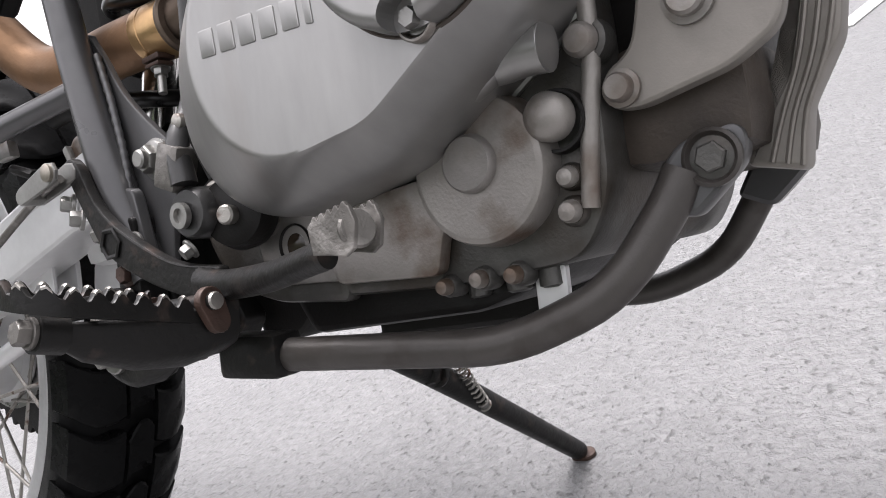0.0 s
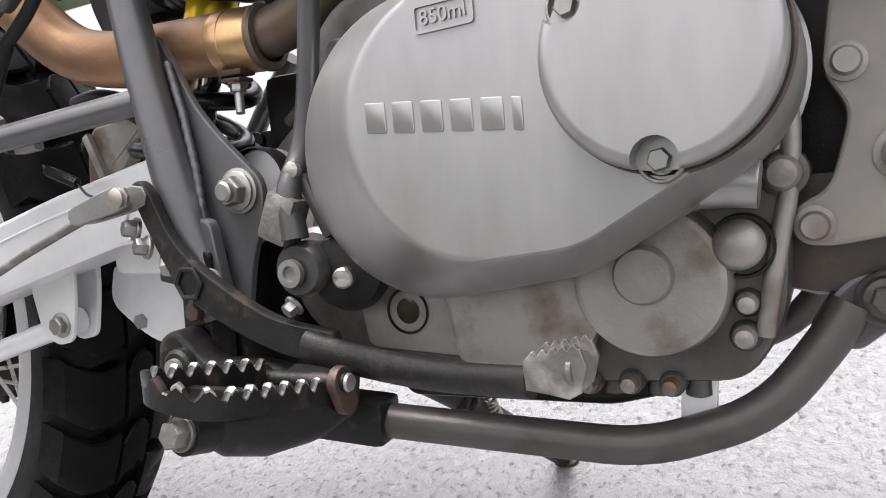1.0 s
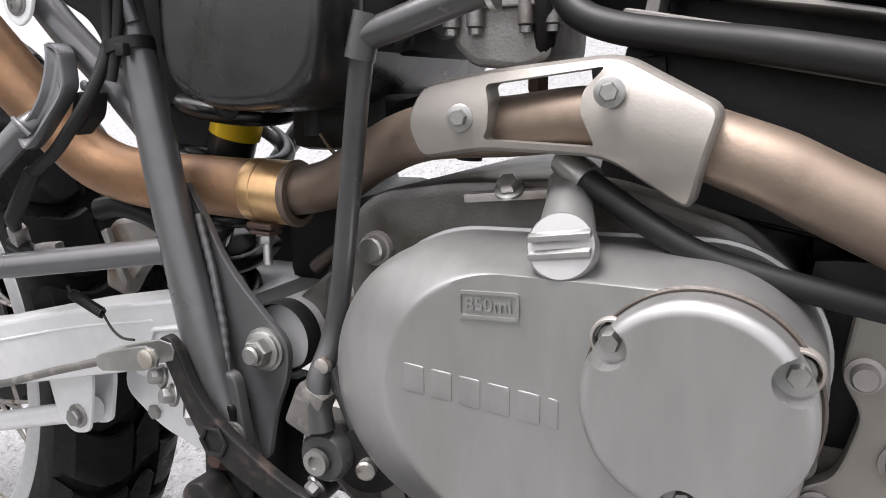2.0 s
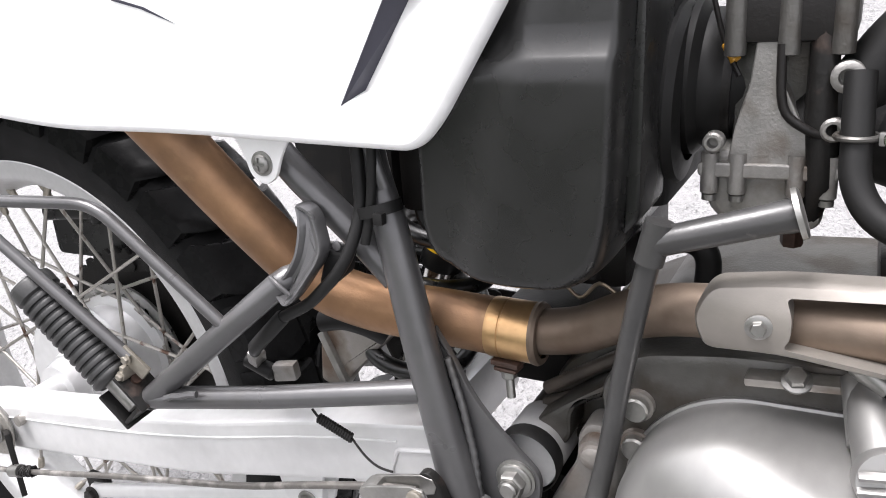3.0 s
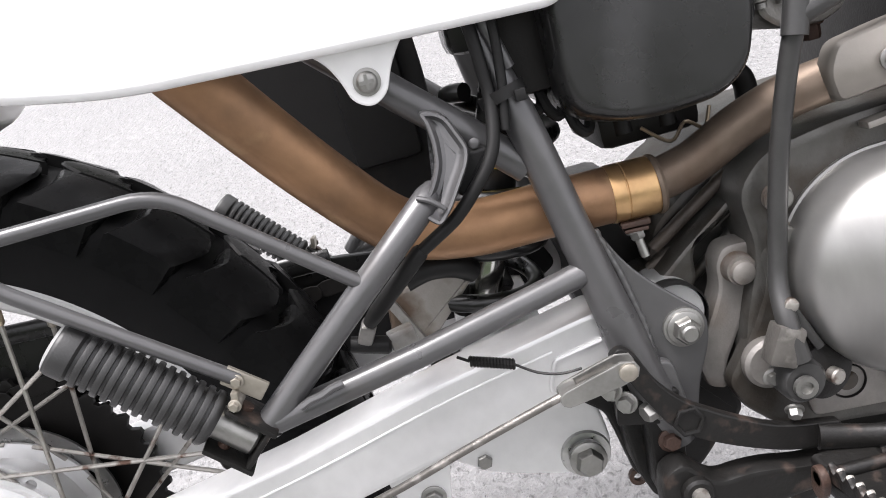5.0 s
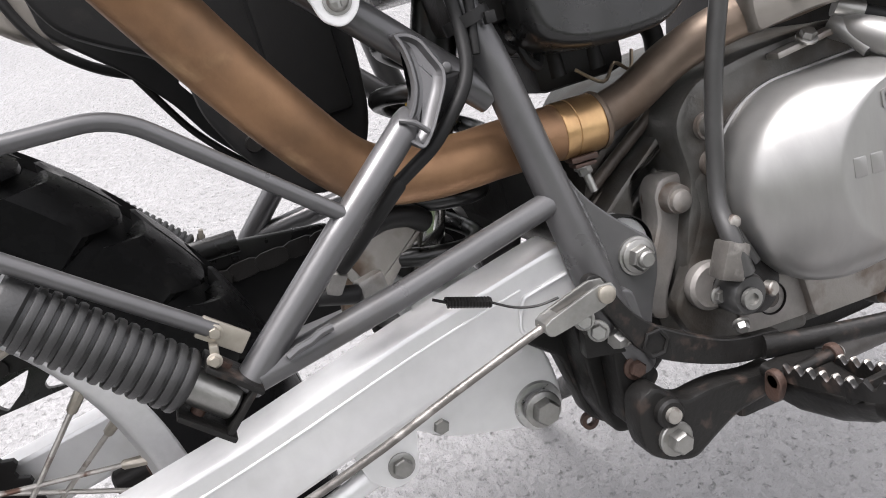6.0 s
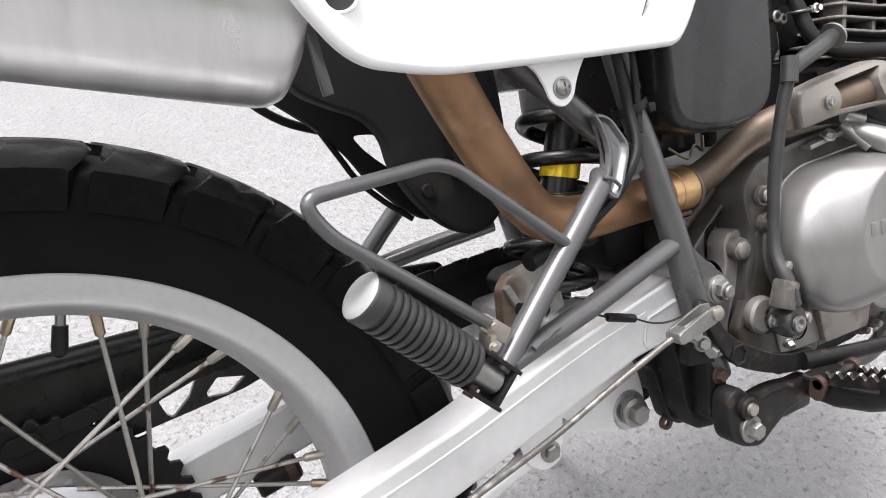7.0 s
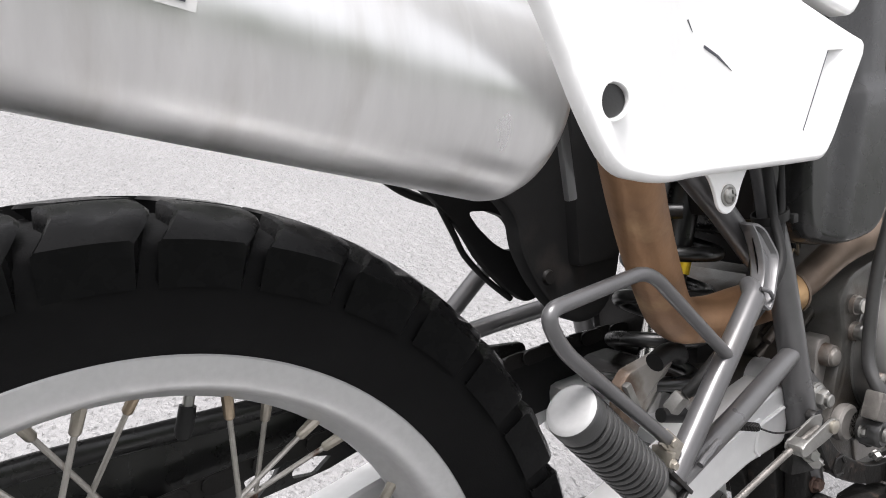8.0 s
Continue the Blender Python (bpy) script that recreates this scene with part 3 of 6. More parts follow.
# brake drum arm and rod
def brake_rod():
    path = smooth_path([(0.470, -0.137, 0.401), (0.440, -0.136, 0.395), (0.38, -0.133, 0.377), (0.315, -0.130, 0.3565), (0.20, -0.127, 0.330), (0.08, -0.125, 0.301), (0.035, -0.124, 0.290), (0.006, -0.124, 0.285)], 4)
    rod = part("brake_rod", tube(path, 0.0025, 10), TEETH, bike, "zinc-plated brake rod with clevis")
    cheek = hull([(0.4445, 0.3970, 0.0050), (0.4400, 0.3960, 0.0050), (0.4745, 0.4032, 0.0068)], 36)
    for y in (-0.1315, -0.1435):
        part("clevis_cheek", plate(cheek, y, y - 0.0025, 0.0006), ZINC, rod)
    part("clevis_end", slab((0.4365, -0.1388, 0.3952), (0.4470, -0.1388, 0.3975), 0.0095, 0.0140, 0.002), ZINC, rod)
    part("clevis_pin", lathe([(0, 0), (0, 0.0052), (0.002, 0.0052), (0.0028, 0.004), (0.0028, 0)], (0.4745, -0.1458, 0.4032), n=20), NIPPLE, rod)
    part("arm", slab((0.026, -0.118, 0.325), (0.030, -0.120, 0.262), 0.014, 0.005), DARK, rod, "dark brake drum arm")
    part("adjuster_nut", tube([(0.044, -0.124, 0.2925), (0.030, -0.124, 0.289)], 0.006, 10), ZINC, rod)
    part("rod_spring", tube([(0.044 + 0.020 * t / 40, -0.124 + 0.0048 * math.cos(t * 1.1), 0.2925 + 0.0048 * t / 40 + 0.0048 * math.sin(t * 1.1)) for t in range(41)], 0.0009, 6), DARK, rod)
    # torn caliper-side bracket with hanging ends
    part("bracket", plate(rounded([(0.070, 0.272), (0.098, 0.270), (0.094, 0.250), (0.080, 0.240), (0.072, 0.252)], 0.005), -0.076, -0.084, 0.001), DARK, rod)


brake_rod()


# frame
def frame_parts():
    path = corner_path([(0.431, -0.104, 0.72), (0.441, -0.107, 0.62), (0.444, -0.109, 0.593), (0.4575, -0.113, 0.534), (0.4685, -0.1145, 0.477), (0.478, -0.1145, 0.432), (0.4865, -0.1135, 0.392), (0.4925, -0.112, 0.368), (0.502, -0.110, 0.335)], 0.02)
    radii = [float(np.interp(q.z, (0.335, 0.40, 0.45, 0.55, 0.575, 0.60, 0.72), (0.0115, 0.0122, 0.0108, 0.0098, 0.0076, 0.0070, 0.0076))) for q in path]
    fr = part("frame", tube(path, 0.0135, 24, radii=radii), FRAME, bike, "satin grey welded steel frame tubes")
    far = mirrored(fr)
    far.name, far.parent = "far_seat_tube", fr
    part("pinch_fold", tube(smooth_path([(0.4405, -0.1135, 0.64), (0.446, -0.1155, 0.607), (0.4505, -0.1165, 0.588), (0.454, -0.1155, 0.575)], 4), 0.0042, 10), FRAME, fr)
    # gusset with its weld
    g = rounded([(0.470, 0.492), (0.4825, 0.473), (0.4935, 0.4495), (0.508, 0.432), (0.5225, 0.4175), (0.5345, 0.406), (0.5325, 0.386), (0.523, 0.366), (0.516, 0.335), (0.494, 0.330), (0.484, 0.37)], [0.004, 0.01, 0.02, 0.02, 0.012, 0.010, 0.012, 0.02, 0.006, 0.006, 0.01])
    part("gusset", plate(g, -0.1000, -0.1050, 0.001), FRAME, fr)
    mirrored(bpy.data.objects["gusset"])
    part("weld", tube([(float(np.interp(i, (0, 14, 28, 44), (0.4805, 0.4890, 0.4950, 0.4985))) + 0.0002 * math.sin(i * 2.1), float(np.interp(i, (0, 44), (-0.1075, -0.1125))), 0.474 - 0.0021 * i) for i in range(45)], 0.002, 10, radii=[0.0023 + 0.00025 * math.sin(i * 1.9) for i in range(45)]), FRAME, fr, "rough weld bead")
    part("foot_plate", plate(rounded([(0.478, 0.392), (0.506, 0.388), (0.512, 0.345), (0.490, 0.340)], 0.006), -0.1085, -0.1165, 0.0015), FRAME, fr)
    bm = lathe([(0, 0), (0, 0.0122), (0.002, 0.0122), (0.0026, 0.010)], (0.519, -0.1050, 0.4016), n=32)
    part("pivot_washer", bm, ZINC, fr)
    part("pivot_nut", hexhead((0.519, -0.1072, 0.4016), 0.0082, 0.0085, washer=1.3), ZINC, fr, "zinc-plated pivot nut")
    part("pivot_end", lathe([(0, 0.0), (0, 0.0054), (0.0030, 0.0054), (0.004, 0.0042), (0.004, 0)], (0.519, -0.1155, 0.4016), n=20), ZINC, fr)
    # sub-frame tube up to the panel
    sub = part("subframe_tube", tube([(0.325, -0.108, 0.645), (0.395, -0.111, 0.576), (0.43, -0.108, 0.542), (0.452, -0.108, 0.520)], 0.0092, 18), FRAME, fr)
    mirrored(sub)
    # passenger bracket: V of two tubes, flattened end, loop bar
    J = Vector((0.2835, -0.157, 0.434))
    part("bracket_tube", tube([J, (0.340, -0.1475, 0.4795), (0.391, -0.139, 0.520), (0.3955, -0.1345, 0.5238), (0.3990, -0.1280, 0.5265)], 0.0077, 18, radii=[0.0077, 0.0077, 0.0077, 0.0072, 0.0050]), FRAME, fr)
    part("far_bracket_tube", tube([(0.308, 0.150, 0.440), (0.345, 0.140, 0.478), (0.385, 0.132, 0.515)], 0.0088, 16), FRAME, fr)
    sp = rounded([(0.4016, 0.5663), (0.4094, 0.5658), (0.4162, 0.5611), (0.4191, 0.5534), (0.4232, 0.5430), (0.4205, 0.5354), (0.4139, 0.5262), (0.4070, 0.5165), (0.3985, 0.5085), (0.3880, 0.5190), (0.3985, 0.5290), (0.4039, 0.5389), (0.4053, 0.5500), (0.4045, 0.5600)], 0.004, 3)

    def leaf(d, dy):
        return [(x, -0.1465 + 0.29 * (z - 0.510) + dy, z) for x, z in shrunk(sp, d)]
    part("bracket_end", layers([leaf(0.0012, 0.011), leaf(0.0, 0.0095), leaf(0.0, 0.0015), leaf(0.0008, 0.0), leaf(0.0022, 0.0002), leaf(0.0042, 0.0035), leaf(0.0062, 0.0042)]), FRAME, fr, "flattened end of the bracket tube")
    part("bracket_pocket", plate(rounded([(0.4190, 0.5400), (0.4335, 0.5400), (0.4300, 0.5265), (0.4165, 0.5160), (0.4110, 0.5190)], 0.003), -0.116, -0.128, 0.002), GUARD, fr, "dark rubber pad")
    part("bracket_rivet", lathe([(0, 0), (0, 0.0030), (0.001, 0.0028), (0.0015, 0.002), (0.0015, 0)], (0.4265, -0.1265, 0.5430), n=18), FRAME, fr)
    part("weld", tube(smooth_path([(0.3905, -0.1445, 0.5265), (0.397, -0.1465, 0.5235), (0.403, -0.145, 0.5175)], 4), 0.0014, 8), FRAME, fr)
    part("lower_strut", tube([J + Vector((0.004, 0, 0.001)), (0.37, -0.139, 0.4425), (0.466, -0.117, 0.4545)], 0.0073, 18), FRAME, fr)
    part("far_lower_strut", tube([(0.308, 0.150, 0.440), (0.38, 0.136, 0.449), (0.455, 0.121, 0.456)], 0.0088, 16), FRAME, fr)
    part("weld", tube([(0.3035 + 0.006 * i, -0.1625 + 0.0012 * i, 0.4405 + 0.0013 * i + 0.0008 * (i % 2)) for i in range(5)], 0.0022, 8), FRAME, fr)
    part("tip_end", lathe([(0, 0), (0, 0.0085), (0.003, 0.0075), (0.005, 0.004), (0.0055, 0)], J, (-0.8, -0.05, -0.55), 16), FRAME, fr)
    loop = corner_path([(0.3535, -0.1475, 0.490), (0.2705, -0.1585, 0.5655), (0.1775, -0.1795, 0.5675), (0.1885, -0.1775, 0.546), (0.278, -0.1615, 0.4645)], 0.016, 7)
    part("loop_bar", tube(loop, 0.0040, 16), FRAME, fr)
    part("loop_foot", slab((0.272, -0.1625, 0.4695), (0.2885, -0.160, 0.4535), 0.0105, 0.003), NIPPLE, fr)
    part("bolt", hexhead((0.2775, -0.1640, 0.4645), 0.0028, 0.003), NIPPLE, fr)
    # cradle
    cr = part("cradle_tube", tube(corner_path([(0.570, -0.108, 0.2850), (0.600, -0.106, 0.2820), (0.652, -0.102, 0.2785), (0.722, -0.0955, 0.2735), (0.7715, -0.0875, 0.2895), (0.7965, -0.0785, 0.3215), (0.803, -0.076, 0.333)], 0.020), 0.0086, 22), CRADLE, fr, "dark grimy lower cradle tube")
    mirrored(cr)
    part("cradle_socket", slab((0.560, -0.110, 0.2860), (0.600, -0.107, 0.2825), 0.023, 0.022, 0.004), WORN, fr)
    pl = rounded([(0.7865, 0.3225), (0.7985, 0.3415), (0.8130, 0.3500), (0.8290, 0.3460), (0.8280, 0.3330), (0.8170, 0.3230), (0.8045, 0.3130)], [0.004, 0.012, 0.012, 0.012, 0.010, 0.008, 0.005])
    fp = part("mount_plate", plate(pl, -0.066, -0.0785, 0.0025), FRAME, fr)
    mirrored(fp)
    bm = lathe([(0, 0.0115), (0.003, 0.0115), (0.004, 0.0100), (0.002, 0.0085), (0.0015, 0.0)], (0.8155, -0.0785, 0.3355), n=28)
    part("bolt_recess", bm, CRADLE, fr)
    part("bolt", hexhead((0.8155, -0.0795, 0.3355), 0.0062, 0.005), GRIME, fr, "dull grimy bolt")
    # down tube with its ribbed bracket
    rib = rounded([(0.852, 0.40), (0.8415, 0.364), (0.820, 0.331), (0.8425, 0.3245), (0.8475, 0.350), (0.863, 0.374), (0.874, 0.43), (0.862, 0.44)], 0.004)
    part("front_bracket", plate(rib, -0.030, -0.050, 0.002), SHIELD, fr, "ribbed grey front bracket")
    for k in range(3):
        part("bracket_rib", tube(smooth_path([(0.8305 + 0.0055 * k, -0.0505, 0.3305 - 0.0018 * k), (0.8375 + 0.0045 * k, -0.0505, 0.348), (0.848 + 0.005 * k, -0.0505, 0.372), (0.858 + 0.005 * k, -0.0505, 0.41)], 4), 0.0012, 8), SHIELD, fr)
    part("tab", plate(rounded([(0.737, 0.305), (0.752, 0.305), (0.750, 0.275), (0.735, 0.275)], 0.002), -0.086, -0.090, 0.0006), SILVER, fr)
    # footrest bracket: an upright strap that turns into the arm of the footpeg
    bp = rounded([(0.4830, 0.3300), (0.4790, 0.3100), (0.4810, 0.2930), (0.4940, 0.2820), (0.5120, 0.2755), (0.5275, 0.2840), (0.5450, 0.2925), (0.5640, 0.2950), (0.5840, 0.2960), (0.5840, 0.3120), (0.5640, 0.3120), (0.5440, 0.3165), (0.5280, 0.3175), (0.5130, 0.3160), (0.5030, 0.3260), (0.4960, 0.3340)], 0.007)
    st = rounded([(0.484, 0.372), (0.480, 0.305), (0.500, 0.300), (0.506, 0.372)], 0.005)
    fb = part("footrest_bracket", plate(bp, -0.119, -0.139, 0.003), WORN, fr, "black footrest bracket with chipped paint")
    part("bolt", hexhead((0.500, -0.139, 0.297), 0.0072, 0.011, washer=1.55), ZINC, fb, "zinc-plated flange bolt")
    part("pivot_pin", lathe([(0, 0.0), (0, 0.0095), (0.004, 0.0092), (0.0055, 0.0075), (0.0055, 0)], (0.499, -0.139, 0.3155), n=24), WORN, fb)
    part("pivot_pin", lathe([(0, 0.0), (0, 0.005), (0.003, 0.0047), (0.003, 0)], (0.499, -0.1445, 0.3155), n=20), BARE, fb)
    part("bracket_strap", plate(st, -0.100, -0.1195, 0.002), WORN, fb)
    bk = rounded([(0.440, 0.366), (0.466, 0.343), (0.4715, 0.318), (0.476, 0.294), (0.488, 0.283), (0.520, 0.286), (0.535, 0.302), (0.520, 0.330), (0.520, 0.372), (0.464, 0.374)], 0.005)
    part("bracket_back", plate(bk, -0.057, -0.075, 0.002), WORN, fb)
    part("bracket_web", plate(rounded([(0.470, 0.372), (0.474, 0.312), (0.482, 0.290), (0.503, 0.285), (0.508, 0.372)], 0.005), -0.073, -0.1005, 0.002), WORN, fb)
    part("hook_eye", lathe([(0, 0.0032), (0, 0.0062), (0.004, 0.0062), (0.004, 0.0032)], (0.4785, -0.066, 0.2870), n=20, closed=True), RUST, fb, "small rusty spring eye")
    for x, z in ((0.466, 0.386), (0.473, 0.376)):
        part("bolt", hexhead((x, -0.128, z), 0.0048, 0.008, axis=(-0.4, -0.9, 0.2)), ZINC, fb)
    for x, z, mat in ((0.4945, 0.3400, RUST), (0.5060, 0.3550, ZINC)):
        part("bolt", hexhead((x, -0.1195, z), 0.0055, 0.006, washer=1.4), mat, fb)
    # cable tie and cable along the seat tube
    run = Vector((0.0135, -0.004, -0.059)).normalized()
    at = Vector((0.4480, -0.1135, 0.5625))
    part("cable_tie", lathe([(-0.0032, 0.0118), (-0.0032, 0.0132), (0.0032, 0.0132), (0.0032, 0.0118)], at, run, 32, closed=True), HOSE, fr, "black cable tie")
    part("tie_head", box((0.4530, -0.1285, 0.5575), (0.4590, -0.1235, 0.5640), 0.001), HOSE, fr)
    cable = smooth_path([(0.4360, -0.110, 0.66), (0.4390, -0.116, 0.61), (0.4405, -0.1190, 0.578), (0.4405, -0.1215, 0.5620), (0.4365, -0.1290, 0.5425), (0.4300, -0.1325, 0.5305), (0.4191, -0.1335, 0.5193), (0.4068, -0.1335, 0.5084), (0.3914, -0.1325, 0.4996), (0.3820, -0.1320, 0.4946)], 5)
    part("cable", tube(cable, 0.0036, 12), HOSE, fr, "black cable")
    part("cable_sleeve", tube([(0.3850, -0.1322, 0.4965), (0.3835, -0.1320, 0.4955), (0.3500, -0.1240, 0.4665), (0.3445, -0.1195, 0.4605)], 0.0048, 14, radii=[0.0040, 0.0048, 0.0048, 0.0040]), HOSE, fr, "black rubber cable sleeve")
    part("cable", tube(smooth_path([(0.450, -0.115, 0.66), (0.4510, -0.1195, 0.60), (0.4490, -0.1215, 0.572), (0.4470, -0.1225, 0.560), (0.4440, -0.1245, 0.545)], 4), 0.0028, 10), HOSE, fr)


frame_parts()


# passenger peg and its far twin
def passenger_peg():
    a, b = Vector((0.2005, -0.1672, 0.5095)), Vector((0.259, -0.1605, 0.4455))
    d = (b - a).normalized()
    L = (b - a).length
    prof = [(0.0, 0.0), (0.0, 0.0125), (0.001, 0.0142), (0.003, 0.0150), (0.011, 0.0150)]
    n = 13
    for i in range(n):
        s = 0.0125 + (L - 0.0145) * i / n
        w = (L - 0.0145) / n
        prof += [(s, 0.0131), (s + w * 0.30, 0.0131), (s + w * 0.36, 0.0149), (s + w * 0.65, 0.0153), (s + w * 0.94, 0.0149)]
    prof += [(L, 0.0120), (L, 0.0)]
    peg = part("passenger_peg", lathe(prof, a, d, 40), PEGRUB, bike, "ribbed black rubber passenger footpeg, folded up")
    # the end's lighter grey paints the sky's sheen onto the rubber
    part("peg_cap", lathe([(0.0, 0.0), (-0.0004, 0.0105), (0.0002, 0.0128), (0.0014, 0.0143)], a - d * 0.0006, d, 40), PEGCAP, peg, "smooth peg end, its sky sheen painted in grey")
    part("peg_core", tube([b - d * 0.004, b + d * 0.022, b + d * 0.0235], 0.0088, 20, radii=[0.009, 0.0088, 0.0075]), ZINC, peg, "bright steel peg core")
    side = d.cross(Vector((0, 1, 0))).normalized()
    for s in (-1, 1):
        part("clevis_cheek", slab(b + d * 0.001 + side * 0.0125 * s, b + d * 0.030 + side * 0.0125 * s, 0.022, 0.0028, 0.001, up=(0, 1, 0.1)), WORN, peg)
    part("clevis_back", slab(b + d * 0.026 - side * 0.012, b + d * 0.026 + side * 0.012, 0.021, 0.003, 0.001, up=(0, 1, 0.1)), WORN, peg, "rust-stained clevis")
    part("clevis_pin", tube([b + d * 0.010 + side * 0.016, b + d * 0.010 - side * 0.016], 0.0035, 12), RUST, peg)
    part("lug", slab(b + side * 0.014 + d * 0.006, b + side * 0.022 + d * 0.0, 0.015, 0.004, 0.001, up=(0, 1, 0)), NIPPLE, peg)
    part("bolt", hexhead(b + side * 0.016 + d * 0.004 + Vector((0, -0.0075, 0)), 0.0026, 0.003), NIPPLE, peg)
    for o in list(peg.children):
        mirrored(o)
    far = mirrored(peg)
    far.parent = peg


passenger_peg()


# side panel
def side_panel():
    pan = rounded([(0.085, 0.82), (0.1695, 0.7028), (0.1945, 0.6555), (0.2185, 0.6245), (0.272, 0.612), (0.40, 0.6035), (0.485, 0.5985), (0.4985, 0.6120), (0.5365, 0.6690), (0.5365, 0.6790), (0.40, 0.7190), (0.20, 0.775)], [0.001, 0.03, 0.03, 0.018, 0.02, 0.05, 0.010, 0.014, 0.004, 0.006, 0.03, 0.01], 6)

    # resampled, so that the skin can follow the flare towards the rear
    fine = []
    for (xa, za), (xb, zb) in zip(pan, pan[1:] + pan[:1]):
        n = max(1, int(math.hypot(xb - xa, zb - za) / 0.010))
        fine += [(xa + (xb - xa) * i / n, za + (zb - za) * i / n) for i in range(n)]
    pan = fine

    def y_of(x, z):
        flare = sum(np.interp(x + d, (0.075, 0.16, 0.218, 0.28, 0.34, 0.40, 0.44, 0.49, 0.54), (-0.200, -0.197, -0.189, -0.167, -0.148, -0.1425, -0.1385, -0.1325, -0.1285)) for d in (-0.03, -0.015, 0, 0.015, 0.03)) / 5
        return float(flare) - 0.05 * (z - 0.61)

    bm = layers([[(x, dy, z) for x, z in shrunk(pan, d)] for d, dy in ((0.003, 0.0085), (0.0, 0.0075), (0.0, 0.0040), (0.0008, 0.0018), (0.0025, 0.0005), (0.004, 0.0))])
    sliced(bm, [0.092 + 0.008 * k for k in range(56)], [0.63 + 0.03 * k for k in range(6)])
    for v in bm.verts:
        v.co.y += y_of(v.co.x, v.co.z)
    panel = part("side_panel", bm, WHITE, bike, "white plastic side panel")
    # air slot: a sunk wedge open to the front, and the fixing hole at the rear
    def section(rear, deep, front, depth):
        (xr, zr), (xd, zd), (xf, zf) = rear, deep, front
        return [(xr, y_of(xr, zr) - 0.012, zr), (xr, y_of(xr, zr), zr), (xd, y_of(xd, zd) + depth, zd), (xf, y_of(xf, zf), zf), (xf + 0.001, y_of(xf, zf) - 0.012, zf)]
    low, high = section((0.4480, 0.6228), (0.4580, 0.6290), (0.4690, 0.6290), 0.0070), section((0.4790, 0.6740), (0.4890, 0.6740), (0.5040, 0.6740), 0.0070)
    wedge = layers([low, high])
    # the fixing hole: a shallow well with a flat grey bottom
    hc = Vector((0.2172, y_of(0.2172, 0.6587), 0.6587))
    out = Vector((-0.25, -1, 0)).normalized()
    hole = lathe([(-0.0030, 0), (-0.0030, 0.0082), (0.03, 0.0082), (0.03, 0)], hc, out, n=32)
    cut(panel, wedge, hole)
    me = panel.data

    def true_normal(x, z):
        e = 0.004
        return Vector(((y_of(x + e, z) - y_of(x - e, z)) / (2 * e), -1, (y_of(x, z + e) - y_of(x, z - e)) / (2 * e))).normalized()
    shading = [None] * len(me.loops)
    for f in me.polygons:
        for k in f.loop_indices:
            co = me.vertices[me.loops[k].vertex_index].co
            n = true_normal(co.x, co.z)
            face_on = n.dot(f.normal) > 0.985 and abs(co.y - y_of(co.x, co.z)) < 0.0006
            shading[k] = n if face_on else me.corner_normals[k].vector.copy()
    me.normals_split_custom_set(shading)
    floor_of = [Vector(p) for p in (low[1], low[2], high[2], high[1])]
    up = (floor_of[1] - floor_of[0]).cross(floor_of[3] - floor_of[0]).normalized()
    up = up if up.y < 0 else -up
    part("air_slot", layers([[p + up * 0.0001 for p in floor_of], [p + up * 0.0007 for p in floor_of]]), DECAL, panel, "dark grey slot insert")
    part("hole_wall", lathe([(-0.0052, 0.0081), (0.0002, 0.0081), (0.0007, 0.0086), (0.0005, 0.0094), (-0.002, 0.0100), (-0.0052, 0.0100)], hc, out, n=32, closed=True), WHITE, panel)
    part("rubber_grommet", lathe([(-0.0040, 0.0), (-0.0024, 0.0), (-0.0020, 0.0050), (-0.0024, 0.0076), (-0.0040, 0.0079)], hc, out, n=32), PEGRUB, panel, "dark grey rubber plug")
    # tab with screw
    tab = rounded([(0.352, 0.612), (0.364, 0.602), (0.3695, 0.590), (0.372, 0.580), (0.3815, 0.5745), (0.391, 0.580), (0.3955, 0.592), (0.404, 0.604), (0.413, 0.612)], [0.004, 0.012, 0.01, 0.009, 0.008, 0.009, 0.01, 0.012, 0.004])
    part("tab", plate(tab, -0.1245, -0.1275, 0.001), WHITE, panel)
    bm = lathe([(0, 0.0), (0, 0.0072), (0.001, 0.0072), (0.0012, 0.0056), (0.0022, 0.0054), (0.0034, 0.004), (0.0038, 0.0)], (0.382, -0.1275, 0.588), n=28)
    screw = part("screw", bm, ZINC, panel, "cross-head screw")
    cut(screw, box((0.3782, -0.1325, 0.5872), (0.3858, -0.1302, 0.5888)), box((0.3812, -0.1325, 0.5842), (0.3828, -0.1302, 0.5918)))
    # thin printed strokes
    for tri in (((0.357, 0.6665), (0.338, 0.6750), (0.322, 0.6803), (0.3225, 0.6817), (0.340, 0.6758)), ((0.307, 0.6885), (0.300, 0.6945), (0.3008, 0.6950))):
        bm = layers([[(x, y_of(x, z) + dy, z) for x, z in tri] for dy in (0.0004, -0.0004)])
        part("printed_stroke", bm, DECAL, panel)

    # white seat cowl above it, across a dark gap
    cowl = rounded([(0.290, 0.790), (0.4330, 0.7220), (0.5050, 0.7000), (0.5205, 0.6960), (0.5330, 0.7065), (0.5500, 0.790)], [0.004, 0.02, 0.01, 0.006, 0.008, 0.004], 5)
    part("seat_cowl", plate(cowl, -0.095, -0.1320, 0.004, steps=4), WHITE, bike, "white plastic cowl above the side panel")


side_panel()


